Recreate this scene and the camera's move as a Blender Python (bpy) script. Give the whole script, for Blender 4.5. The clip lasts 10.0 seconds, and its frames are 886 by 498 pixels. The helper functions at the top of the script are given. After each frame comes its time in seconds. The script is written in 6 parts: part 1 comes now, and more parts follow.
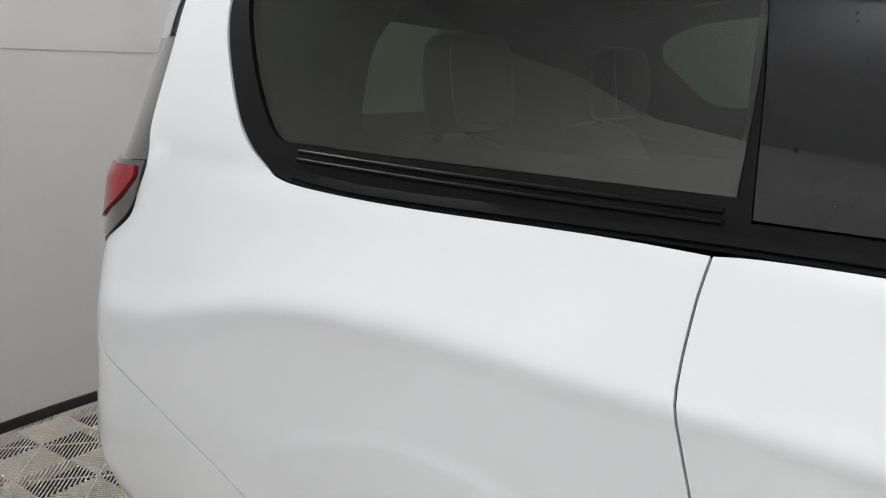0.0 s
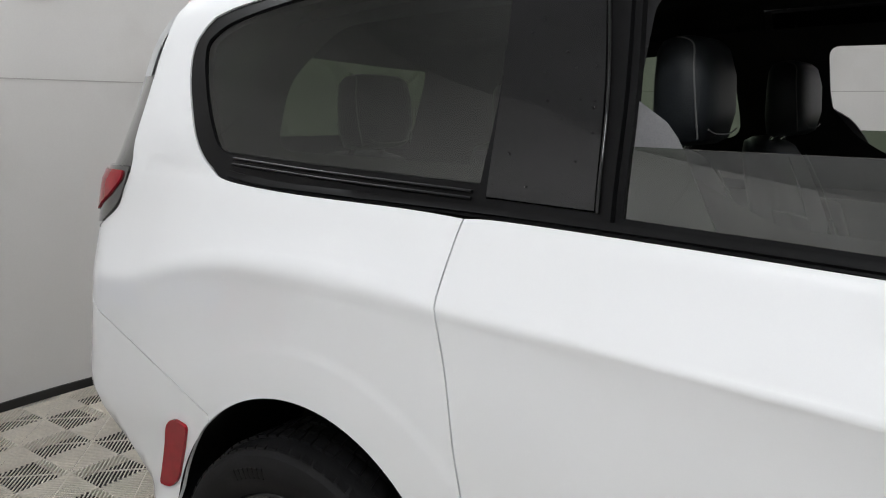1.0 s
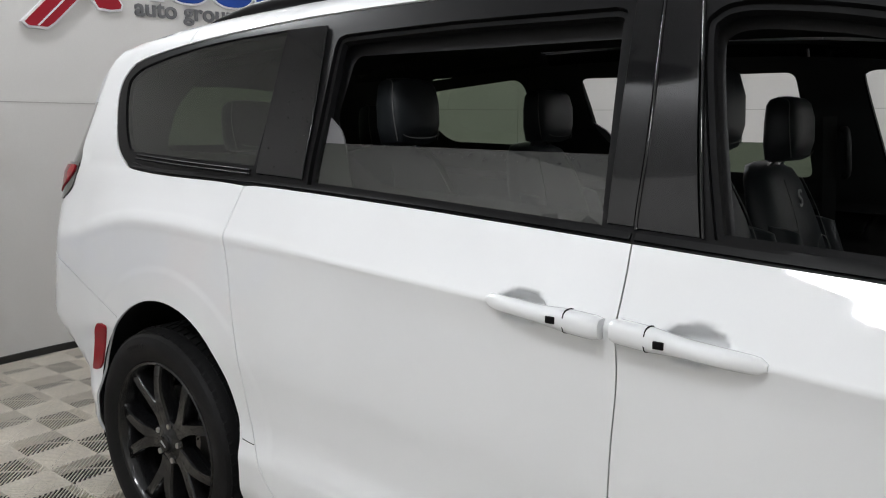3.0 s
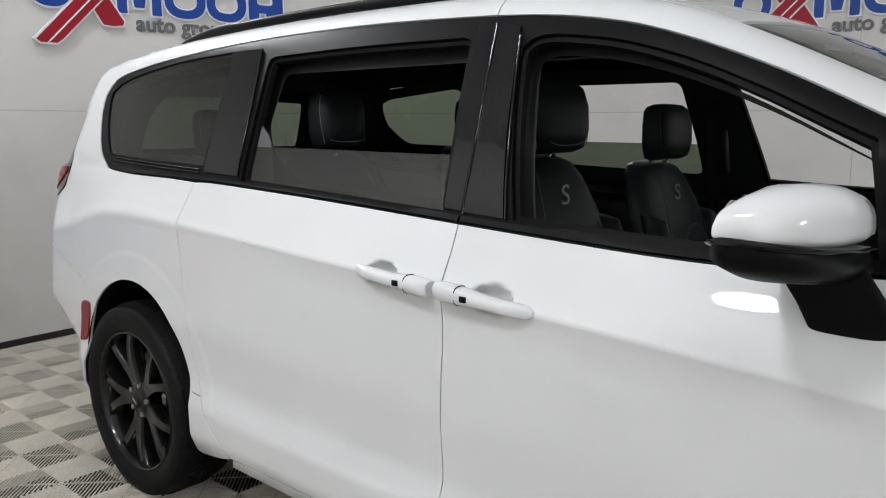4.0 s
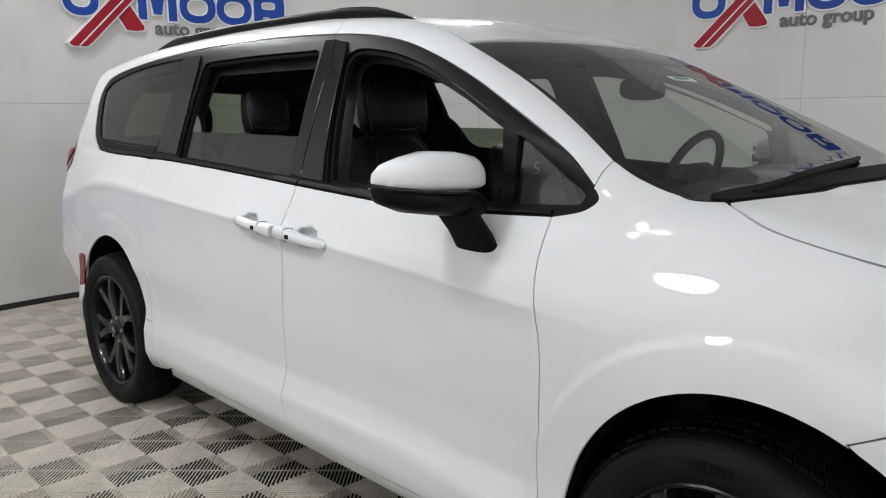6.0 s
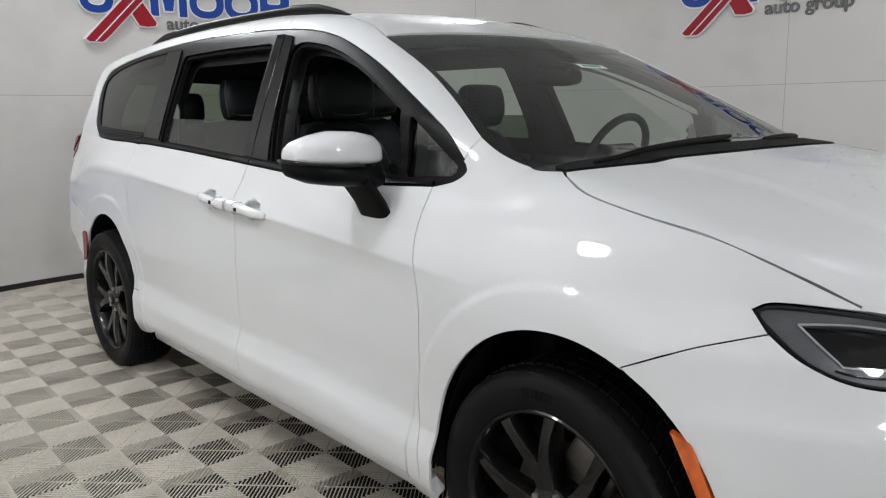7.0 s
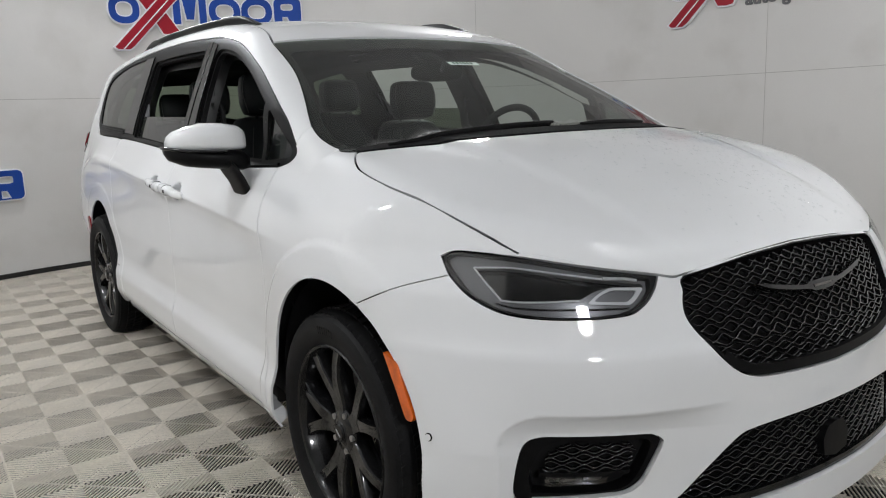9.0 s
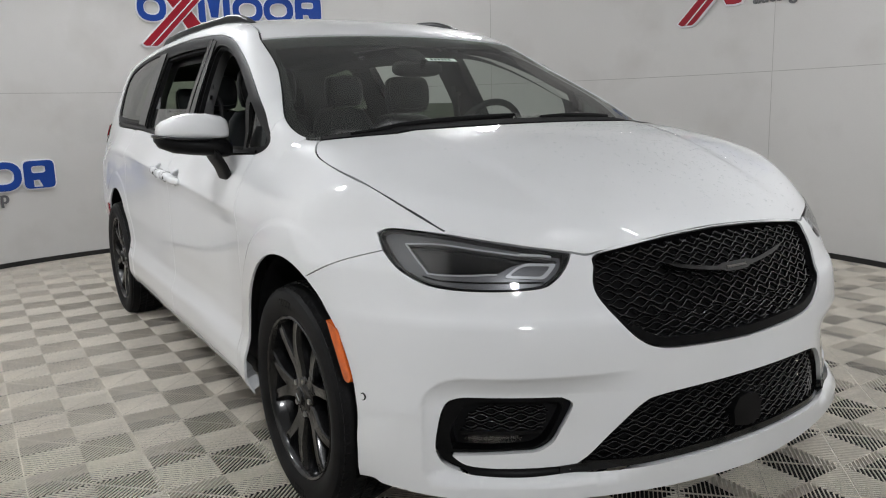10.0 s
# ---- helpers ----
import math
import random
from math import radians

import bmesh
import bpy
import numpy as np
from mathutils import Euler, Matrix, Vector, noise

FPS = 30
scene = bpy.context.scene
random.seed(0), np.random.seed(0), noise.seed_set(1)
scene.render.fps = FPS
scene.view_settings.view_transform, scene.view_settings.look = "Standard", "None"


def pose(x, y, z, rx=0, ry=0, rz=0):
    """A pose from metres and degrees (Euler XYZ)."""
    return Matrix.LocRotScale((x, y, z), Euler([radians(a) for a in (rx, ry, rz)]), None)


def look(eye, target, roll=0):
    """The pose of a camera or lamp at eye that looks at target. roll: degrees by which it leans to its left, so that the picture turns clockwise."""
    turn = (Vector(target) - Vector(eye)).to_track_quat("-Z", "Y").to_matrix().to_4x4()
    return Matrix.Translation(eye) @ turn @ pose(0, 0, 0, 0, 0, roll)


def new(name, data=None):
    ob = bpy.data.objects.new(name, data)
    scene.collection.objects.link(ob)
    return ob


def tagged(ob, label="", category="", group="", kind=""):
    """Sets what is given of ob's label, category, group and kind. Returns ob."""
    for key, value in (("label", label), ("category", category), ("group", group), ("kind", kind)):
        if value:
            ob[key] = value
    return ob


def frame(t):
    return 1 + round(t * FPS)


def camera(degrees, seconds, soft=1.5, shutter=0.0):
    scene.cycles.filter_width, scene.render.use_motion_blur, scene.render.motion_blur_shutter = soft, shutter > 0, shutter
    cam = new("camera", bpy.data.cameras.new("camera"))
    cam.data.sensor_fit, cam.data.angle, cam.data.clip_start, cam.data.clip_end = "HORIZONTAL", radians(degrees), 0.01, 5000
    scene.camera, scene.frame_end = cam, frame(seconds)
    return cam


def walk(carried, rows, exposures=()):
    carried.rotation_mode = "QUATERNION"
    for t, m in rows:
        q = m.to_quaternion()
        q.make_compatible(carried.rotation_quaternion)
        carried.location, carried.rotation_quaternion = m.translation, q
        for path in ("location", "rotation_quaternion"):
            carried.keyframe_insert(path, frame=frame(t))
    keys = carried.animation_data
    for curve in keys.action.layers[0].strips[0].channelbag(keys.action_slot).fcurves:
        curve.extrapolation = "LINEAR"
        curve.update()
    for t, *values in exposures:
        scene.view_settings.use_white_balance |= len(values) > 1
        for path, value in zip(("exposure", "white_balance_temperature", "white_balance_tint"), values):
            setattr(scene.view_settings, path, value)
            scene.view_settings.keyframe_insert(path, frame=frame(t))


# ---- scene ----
cam = camera(59.7, 10.0, soft=1.1)
PATH = [
    (0, (0.562, -1.624, 1.365), (-0.596, -0.047, 0.951), -0.2),
    (0.3, (0.724, -1.706, 1.37), (-0.437, -0.124, 0.984), 0.2),
    (0.5, (0.82, -1.747, 1.37), (-0.35, -0.168, 0.997), 0.2),
    (1, (1.054, -1.89, 1.37), (-0.116, -0.306, 1.02), 0.2),
    (1.5, (1.318, -2.018, 1.36), (0.138, -0.437, 1.033), 0.4),
    (2, (1.585, -2.096, 1.353), (0.393, -0.522, 1.032), 0.2),
    (2.5, (1.863, -2.158, 1.351), (0.65, -0.598, 1.04), 0.2),
    (4, (2.71, -2.299, 1.368), (1.414, -0.806, 1.065), -0.3),
    (4.5, (2.978, -2.328, 1.366), (1.654, -0.86, 1.065), -0.3),
    (5, (3.256, -2.34, 1.358), (1.902, -0.9, 1.051), -0.3),
    (5.5, (3.491, -2.346, 1.364), (2.106, -0.939, 1.048), -0.4),
    (7, (4.223, -2.253, 1.332), (2.736, -0.961, 0.982), -0.9),
    (7.5, (4.451, -2.197, 1.331), (2.932, -0.946, 0.975), -1.4),
    (8, (4.686, -2.089, 1.326), (3.136, -0.877, 0.969), -1.7),
    (8.5, (4.87, -2.001, 1.313), (3.286, -0.832, 0.957), -2.0),
    (9, (5.049, -1.918, 1.301), (3.434, -0.794, 0.946), -2.0),
    (9.5, (5.21, -1.857, 1.29), (3.564, -0.779, 0.935), -1.9),
    (10, (5.364, -1.802, 1.274), (3.693, -0.762, 0.917), -1.6),
]
walk(cam, [(t, look(eye, target, roll)) for t, eye, target, roll in PATH])

from mathutils import geometry

# ---- world and lamps ----
world = bpy.data.worlds.new("studio_world")
scene.world = world
world.use_nodes = True
world.node_tree.nodes["Background"].inputs[0].default_value = (0.8, 0.85, 0.9, 1)
world.node_tree.nodes["Background"].inputs[1].default_value = 0.02
ROOM_X, ROOM_Y, ROOM_R, ROOM_H = 1.6, -0.1, 4.2, 3.6
# round lamps: place, watts, radius and what they are turned to; first and fourth set from glints, the rest unseen added
# fill, mostly washing the walls and the opening
MIDDLE = (1.6, -0.1, 0.9)
LAMPS = [((1.40, -2.72, 3.30), 28, 0.23, MIDDLE), ((-1.20, 3.10, 3.30), 54, 0.23, (-2.3, -1.7, 1.4)), ((-2.05, -0.60, 3.30), 52, 0.23, MIDDLE), ((6.90, -2.10, 2.30), 39, 0.20, MIDDLE),
         ((0.30, -2.10, 3.30), 51, 0.25, (0.10, -4.20, 2.2)), ((3.10, -2.10, 3.30), 33, 0.25, (3.30, -4.00, 2.2)),
         ((4.20, 1.50, 3.30), 30, 0.25, (3.90, 3.60, 1.5)), ((4.10, 0.40, 3.30), 48, 0.25, (6.60, 2.20, 2.35))]


# ---- materials ----
def mat(name, color, rough=0.5, metal=0.0, spec=0.5, coat=0.0, coat_rough=0.03, var=0.06, scale=6.0, grain=0.0, grain_scale=300.0,
        bump=0.0, rough_var=0.0, island=0.0, emit=0.0, stain=None):
    m = bpy.data.materials.new(name)
    m.use_nodes = True
    nt = m.node_tree
    b = nt.nodes["Principled BSDF"]
    b.inputs["Roughness"].default_value = rough
    b.inputs["Metallic"].default_value = metal
    b.inputs["Specular IOR Level"].default_value = spec
    b.inputs["Coat Weight"].default_value = coat
    b.inputs["Coat Roughness"].default_value = coat_rough
    tc = nt.nodes.new("ShaderNodeTexCoord")
    big = nt.nodes.new("ShaderNodeTexNoise")
    big.inputs["Scale"].default_value = scale
    big.inputs["Detail"].default_value = 6
    nt.links.new(tc.outputs["Object"], big.inputs["Vector"])
    fine = nt.nodes.new("ShaderNodeTexNoise")
    fine.inputs["Scale"].default_value = grain_scale
    fine.inputs["Detail"].default_value = 3
    nt.links.new(tc.outputs["Object"], fine.inputs["Vector"])
    ramp = nt.nodes.new("ShaderNodeMapRange")
    ramp.inputs[1].default_value, ramp.inputs[2].default_value = 0.3, 0.7
    ramp.inputs[3].default_value, ramp.inputs[4].default_value = 1 - var, 1 + var
    nt.links.new(big.outputs["Fac"], ramp.inputs[0])
    ramp2 = nt.nodes.new("ShaderNodeMapRange")
    ramp2.inputs[1].default_value, ramp2.inputs[2].default_value = 0.3, 0.7
    ramp2.inputs[3].default_value, ramp2.inputs[4].default_value = 1 - grain, 1 + grain
    nt.links.new(fine.outputs["Fac"], ramp2.inputs[0])
    mul = nt.nodes.new("ShaderNodeMath")
    mul.operation = "MULTIPLY"
    nt.links.new(ramp.outputs[0], mul.inputs[0])
    nt.links.new(ramp2.outputs[0], mul.inputs[1])
    last = mul.outputs[0]
    if island:
        oi = nt.nodes.new("ShaderNodeObjectInfo")
        r3 = nt.nodes.new("ShaderNodeMapRange")
        r3.inputs[3].default_value, r3.inputs[4].default_value = 1 - island, 1 + island
        nt.links.new(oi.outputs["Random"], r3.inputs[0])
        mul2 = nt.nodes.new("ShaderNodeMath")
        mul2.operation = "MULTIPLY"
        nt.links.new(last, mul2.inputs[0])
        nt.links.new(r3.outputs[0], mul2.inputs[1])
        last = mul2.outputs[0]
    vm = nt.nodes.new("ShaderNodeVectorMath")
    vm.operation = "SCALE"
    vm.inputs[0].default_value = color
    nt.links.new(last, vm.inputs["Scale"])
    col = vm.outputs[0]
    if stain:
        # sparse blotches of another colour
        sn = nt.nodes.new("ShaderNodeTexNoise")
        sn.inputs["Scale"].default_value = stain[1]
        sn.inputs["Detail"].default_value = 8
        nt.links.new(tc.outputs["Object"], sn.inputs["Vector"])
        sr = nt.nodes.new("ShaderNodeMapRange")
        sr.inputs[1].default_value, sr.inputs[2].default_value = 0.55, 0.75
        sr.inputs[4].default_value = stain[2]
        nt.links.new(sn.outputs["Fac"], sr.inputs[0])
        mx = nt.nodes.new("ShaderNodeMix")
        mx.data_type = "RGBA"
        nt.links.new(sr.outputs[0], mx.inputs[0])
        nt.links.new(col, mx.inputs[6])
        mx.inputs[7].default_value = (*stain[0], 1)
        col = mx.outputs[2]
    nt.links.new(col, b.inputs["Base Color"])
    if rough_var:
        rr = nt.nodes.new("ShaderNodeMapRange")
        rr.inputs[1].default_value, rr.inputs[2].default_value = 0.3, 0.7
        rr.inputs[3].default_value, rr.inputs[4].default_value = max(0.02, rough - rough_var), rough + rough_var
        nt.links.new(big.outputs["Fac"], rr.inputs[0])
        nt.links.new(rr.outputs[0], b.inputs["Roughness"])
    if bump:
        bp = nt.nodes.new("ShaderNodeBump")
        bp.inputs["Strength"].default_value = bump
        bp.inputs["Distance"].default_value = 0.002
        nt.links.new(fine.outputs["Fac"], bp.inputs["Height"])
        nt.links.new(bp.outputs[0], b.inputs["Normal"])
    if emit:
        b.inputs["Emission Color"].default_value = (*color, 1)
        b.inputs["Emission Strength"].default_value = emit
    return m


def glass_mat(name, tint, rough=0.01, ior=1.5, light_veil=0.0):
    """Thin sheet glass: tinted see-through, mirror gloss that grows at grazing angles."""
    m = bpy.data.materials.new(name)
    m.use_nodes = True
    nt = m.node_tree
    nt.nodes.remove(nt.nodes["Principled BSDF"])
    out = nt.nodes["Material Output"]
    tr = nt.nodes.new("ShaderNodeBsdfTransparent")
    tr.inputs[0].default_value = (*tint, 1)
    gl = nt.nodes.new("ShaderNodeBsdfGlossy")
    gl.inputs["Roughness"].default_value = rough
    lw = nt.nodes.new("ShaderNodeLayerWeight")
    lw.inputs["Blend"].default_value = 0.5
    pw = nt.nodes.new("ShaderNodeMath")
    pw.operation = "POWER"
    pw.inputs[1].default_value = 5.0
    nt.links.new(lw.outputs["Facing"], pw.inputs[0])
    fr = nt.nodes.new("ShaderNodeMapRange")
    fr.inputs[3].default_value, fr.inputs[4].default_value = 1.6 * ((ior - 1) / (ior + 1)) ** 2, 1.0
    nt.links.new(pw.outputs[0], fr.inputs[0])
    mx = nt.nodes.new("ShaderNodeMixShader")
    nt.links.new(fr.outputs[0], mx.inputs[0])
    base = tr.outputs[0]
    # a grey diffuse share paints reflected light over the pane
    if light_veil:
        df = nt.nodes.new("ShaderNodeBsdfDiffuse")
        df.inputs[0].default_value = (0.25, 0.26, 0.25, 1)
        mf = nt.nodes.new("ShaderNodeMixShader")
        mf.inputs[0].default_value = light_veil
        nt.links.new(tr.outputs[0], mf.inputs[1])
        nt.links.new(df.outputs[0], mf.inputs[2])
        base = mf.outputs[0]
    nt.links.new(base, mx.inputs[1])
    nt.links.new(gl.outputs[0], mx.inputs[2])
    nt.links.new(mx.outputs[0], out.inputs[0])
    return m


PAINT = mat("white_car_paint", (0.76, 0.772, 0.785), rough=0.5, spec=0.15, coat=1.0, coat_rough=0.04, var=0.015, scale=3.0, grain=0.01, grain_scale=900,
            stain=((0.70, 0.695, 0.68), 2.3, 0.16))
COWL_BLACK = mat("cowl_plastic", (0.008, 0.008, 0.0085), rough=0.75, spec=0.12, var=0.2, grain=0.3, grain_scale=500, bump=0.2)
GLOSS_BLACK = mat("gloss_black_trim", (0.008, 0.008, 0.0085), rough=0.06, spec=0.32, var=0.1)
NET_BLACK = mat("gloss_black_mesh", (0.010, 0.010, 0.011), rough=0.06, spec=0.5, coat=0.5, var=0.2, scale=60)
SATIN_BLACK = mat("satin_black_plastic", (0.005, 0.005, 0.0054), rough=0.40, spec=0.10, var=0.15, grain=0.15, grain_scale=500, bump=0.05)
MATT_BLACK = mat("matt_black_plastic", (0.006, 0.006, 0.0065), rough=0.7, spec=0.15, var=0.2, grain=0.2)
RUBBER = mat("tyre_rubber", (0.0085, 0.0085, 0.009), rough=0.55, spec=0.14, var=0.25, scale=14, grain=0.2, grain_scale=180, bump=0.15)
RIM_PAINT = mat("dark_grey_alloy", (0.0055, 0.0055, 0.006), rough=0.22, metal=0.0, spec=0.25, var=0.1, coat=0.4, coat_rough=0.05)
STEEL = mat("bare_steel", (0.45, 0.44, 0.43), rough=0.35, metal=1.0, var=0.15, scale=20)
IRON = mat("brake_iron", (0.16, 0.15, 0.14), rough=0.5, metal=0.8, var=0.25, scale=15)
LEATHER = mat("black_leather", (0.020, 0.023, 0.026), rough=0.46, spec=0.3, var=0.15, scale=9, grain=0.15, grain_scale=420, bump=0.35)
THREAD = mat("grey_stitching", (0.13, 0.13, 0.13), rough=0.8)
CABIN = mat("black_cabin_trim", (0.012, 0.012, 0.013), rough=0.6, var=0.15, grain=0.2, grain_scale=400, bump=0.1)
CLOTH = mat("black_headliner", (0.012, 0.012, 0.013), rough=0.95, var=0.1, grain=0.3, grain_scale=600, bump=0.2)
CORNER_GREY = mat("grey_door_plastic", (0.13, 0.13, 0.135), rough=0.65, var=0.08, grain=0.12, grain_scale=500, bump=0.08)
CHROME = mat("dull_chrome", (0.62, 0.62, 0.63), rough=0.12, metal=1.0, var=0.03)
SILVER = mat("silver_lamp_trim", (0.45, 0.46, 0.47), rough=0.28, metal=0.8, var=0.05)
LAMP_GREY = mat("grey_lamp_bezel", (0.17, 0.17, 0.18), rough=0.3, metal=0.2, var=0.08)
RED_LENS = mat("red_lens", (0.27, 0.004, 0.012), rough=0.16, spec=0.3, coat=0.25, var=0.1, scale=40)
SMOKE_LENS = mat("smoked_lens", (0.03, 0.028, 0.026), rough=0.10, coat=1.0, var=0.1, scale=40)
AMBER = mat("amber_lens", (0.66, 0.115, 0.006), rough=0.16, coat=1.0, var=0.30, scale=32)
# lowered pane: privacy glass with more reflected light painted in as grey
LOW_GLASS = glass_mat("wet_privacy_glass", (0.20, 0.24, 0.18), light_veil=0.055)
GREEN_GLASS = glass_mat("privacy_glass", (0.23, 0.275, 0.21), light_veil=0.022)
CLEAR_GLASS = glass_mat("clear_green_glass", (0.26, 0.30, 0.27))
SHIELD_GLASS = glass_mat("windscreen_glass", (0.52, 0.58, 0.53), light_veil=0.008)
LENS_GLASS = glass_mat("lamp_cover", (0.82, 0.83, 0.84))
MIRROR = mat("mirror_glass", (0.85, 0.86, 0.87), rough=0.02, metal=1.0, var=0.01)
WALL = mat("white_wall_panel", (0.62, 0.608, 0.59), rough=0.55, var=0.035, scale=0.9, grain=0.015, grain_scale=120, bump=0.04,
           stain=((0.44, 0.42, 0.39), 1.7, 0.35))
SEAM = mat("wall_seam_filler", (0.40, 0.39, 0.37), rough=0.7)
CEIL = mat("pale_ceiling", (0.62, 0.62, 0.625), rough=0.85, var=0.1, scale=1.2)
SKIRT = mat("black_skirting", (0.018, 0.017, 0.016), rough=0.5, var=0.2)
TILE = mat("grey_rib_tile", (0.73, 0.68, 0.595), rough=0.5, var=0.10, scale=5.0, grain=0.10, grain_scale=90, island=0.04, rough_var=0.1,
           stain=((0.24, 0.22, 0.19), 2.2, 0.35))
# near-black colour that stands in for the shade between the floor ribs
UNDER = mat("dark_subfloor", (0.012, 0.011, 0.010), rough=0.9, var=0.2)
SIGN_BLUE = mat("blue_sign_face", (0.010, 0.055, 0.30), rough=0.4, spec=0.25, var=0.12, scale=3)
SIGN_RED = mat("red_sign_face", (0.30, 0.006, 0.018), rough=0.4, spec=0.25, var=0.1, scale=3)
SIGN_WHITE = mat("white_sign_edge", (0.78, 0.78, 0.80), rough=0.45)
SIGN_GREY = mat("grey_sign_face", (0.12, 0.12, 0.125), rough=0.5)
# flat white in place of the shine on chrome lamp edges
GLINT_WHITE = mat("pale_light_guide", (0.72, 0.73, 0.75), rough=0.25)
STITCH_GREY = mat("pale_grey_stitching", (0.42, 0.42, 0.43), rough=0.7)
LAMP_HOUSING = mat("black_lamp_housing", (0.015, 0.015, 0.015), rough=0.5)
LED = mat("lamp_diffuser", (1.0, 0.97, 0.93), rough=0.5, var=0.0, emit=9.0)
STICKER = mat("white_sticker", (0.75, 0.85, 0.78), rough=0.6)
INK = mat("green_ink", (0.05, 0.16, 0.09), rough=0.6)
YELLOW = mat("yellow_label", (0.75, 0.72, 0.05), rough=0.5)
WATER = glass_mat("water_drop", (0.97, 0.98, 0.98), ior=1.33)


# ---- mesh helpers ----

def shade(me, smooth=True):
    me.polygons.foreach_set("use_smooth", [smooth] * len(me.polygons))


def part(name, bm, material, parent=None, label="", smooth=True, angle=None):
    """Links a bmesh as one mesh object, under a thing where one is given."""
    me = bpy.data.meshes.new(name)
    bmesh.ops.recalc_face_normals(bm, faces=bm.faces)
    bm.to_mesh(me)
    bm.free()
    me.materials.append(material)
    shade(me, smooth)
    if angle is not None:
        me.set_sharp_from_angle(angle=radians(angle))
    ob = new(name, me)
    if parent:
        ob.parent = parent
    return tagged(ob, label=label)


def mesh_part(name, verts, faces, material, parent=None, label="", smooth=True, angle=35):
    bm = bmesh.new()
    vs = [bm.verts.new(v) for v in verts]
    for f in faces:
        try:
            bm.faces.new([vs[i] for i in f])
        except ValueError:
            pass
    return part(name, bm, material, parent, label, smooth, angle)


def add_box(bm, c, s, bevel=0.0, rot=None, seg=2):
    r = bmesh.ops.create_cube(bm, size=1.0)
    vs = r["verts"]
    bmesh.ops.scale(bm, vec=s, verts=vs)
    if bevel:
        es = list({e for v in vs for e in v.link_edges})
        g = bmesh.ops.bevel(bm, geom=es, offset=bevel, segments=seg, profile=0.5, affect="EDGES")
        vs = list({v for f in g["faces"] for v in f.verts} | {v for v in vs if v.is_valid})
    if rot is not None:
        bmesh.ops.rotate(bm, cent=(0, 0, 0), matrix=rot, verts=vs)
    bmesh.ops.translate(bm, vec=c, verts=vs)
    return vs


def loft(rings, closed=True, caps=True):
    """Verts and faces of a skin over rings of equal length."""
    n = len(rings[0])
    verts = [tuple(p) for r in rings for p in r]
    faces = []
    for i in range(len(rings) - 1):
        for j in range(n if closed else n - 1):
            k = (j + 1) % n
            faces.append((i * n + j, i * n + k, (i + 1) * n + k, (i + 1) * n + j))
    if caps and closed:
        faces.append(tuple(range(n))[::-1])
        faces.append(tuple((len(rings) - 1) * n + j for j in range(n)))
    return verts, faces


def superring(c, ax, ay, a, b, n=24, e=2.6):
    """A rounded-box ring round c, in the plane of the vectors ax and ay."""
    c, ax, ay = Vector(c), Vector(ax), Vector(ay)
    out = []
    for i in range(n):
        t = 2 * math.pi * i / n
        ct, st = math.cos(t), math.sin(t)
        out.append(c + ax * (a * math.copysign(abs(ct) ** (2 / e), ct)) + ay * (b * math.copysign(abs(st) ** (2 / e), st)))
    return out


def tube(name, pts, radius, material, parent=None, label="", n=10, closed=False):
    """A round bar along points."""
    pts = [Vector(p) for p in pts]
    rings = []
    m = len(pts)
    for i, p in enumerate(pts):
        a = pts[(i - 1) % m] if closed or i > 0 else p
        b = pts[(i + 1) % m] if closed or i < m - 1 else p
        d = (b - a).normalized()
        u = d.cross(Vector((0.31, 0.2, 0.93))).normalized()
        w = d.cross(u)
        r = radius[i] if isinstance(radius, (list, tuple)) else radius
        rings.append([p + (u * math.cos(2 * math.pi * k / n) + w * math.sin(2 * math.pi * k / n)) * r for k in range(n)])
    if closed:
        rings.append(rings[0])
    v, f = loft(rings, True, not closed)
    return mesh_part(name, v, f, material, parent, label, True, 60)


def empty(name, at=(0, 0, 0), **tags):
    ob = new(name)
    ob.empty_display_size = 0.1
    ob.location = at
    return tagged(ob, **tags)


# ---- the booth ----
def wall_point(phi, z, d=0.0):
    a = radians(phi)
    return (ROOM_X + (ROOM_R - d) * math.cos(a), ROOM_Y + (ROOM_R - d) * math.sin(a), z)


def arc_band(name, p0, p1, z0, z1, d0, d1, material, label="", cat="", kind="structure", n=96):
    """A curved slab of the round wall between two bearings."""
    rings = []
    for i in range(n + 1):
        a = p0 + (p1 - p0) * i / n
        rings.append([wall_point(a, z0, d0), wall_point(a, z1, d0), wall_point(a, z1, d1), wall_point(a, z0, d1)])
    v, f = loft(rings)
    ob = mesh_part(name, v, f, material, None, label, True, 30)
    return tagged(ob, category=cat, kind=kind)


GAP0, GAP1 = 22.0, 318.0
arc_band("wall_round", GAP0, GAP1, -0.02, ROOM_H, 0.0, -0.12, WALL, "round white-painted panel wall of the photo booth, lightly smudged", "wall", n=192)
arc_band("wall_entrance", -62.0, 42.0, -0.02, ROOM_H, -2.2, -2.32, WALL, "plain wall of the room behind the booth's opening", "wall", n=40)
for side_phi in (GAP0 + 3, GAP1 - 3):
    arc_band("wall_return", side_phi - 0.8, side_phi + 0.8, -0.02, ROOM_H, -0.12, -2.25, WALL, "plain side wall of the opening", "wall", n=2)
arc_band("baseboard", GAP0, GAP1, 0.0, 0.042, 0.014, 0.0, SKIRT, "low black skirting strip at the foot of the round wall", "baseboard", n=192)
arc_band("trim", GAP0, GAP1, 1.508, 1.513, 0.0015, -0.002, SEAM, "thin horizontal joint between wall panels", "trim", n=192)
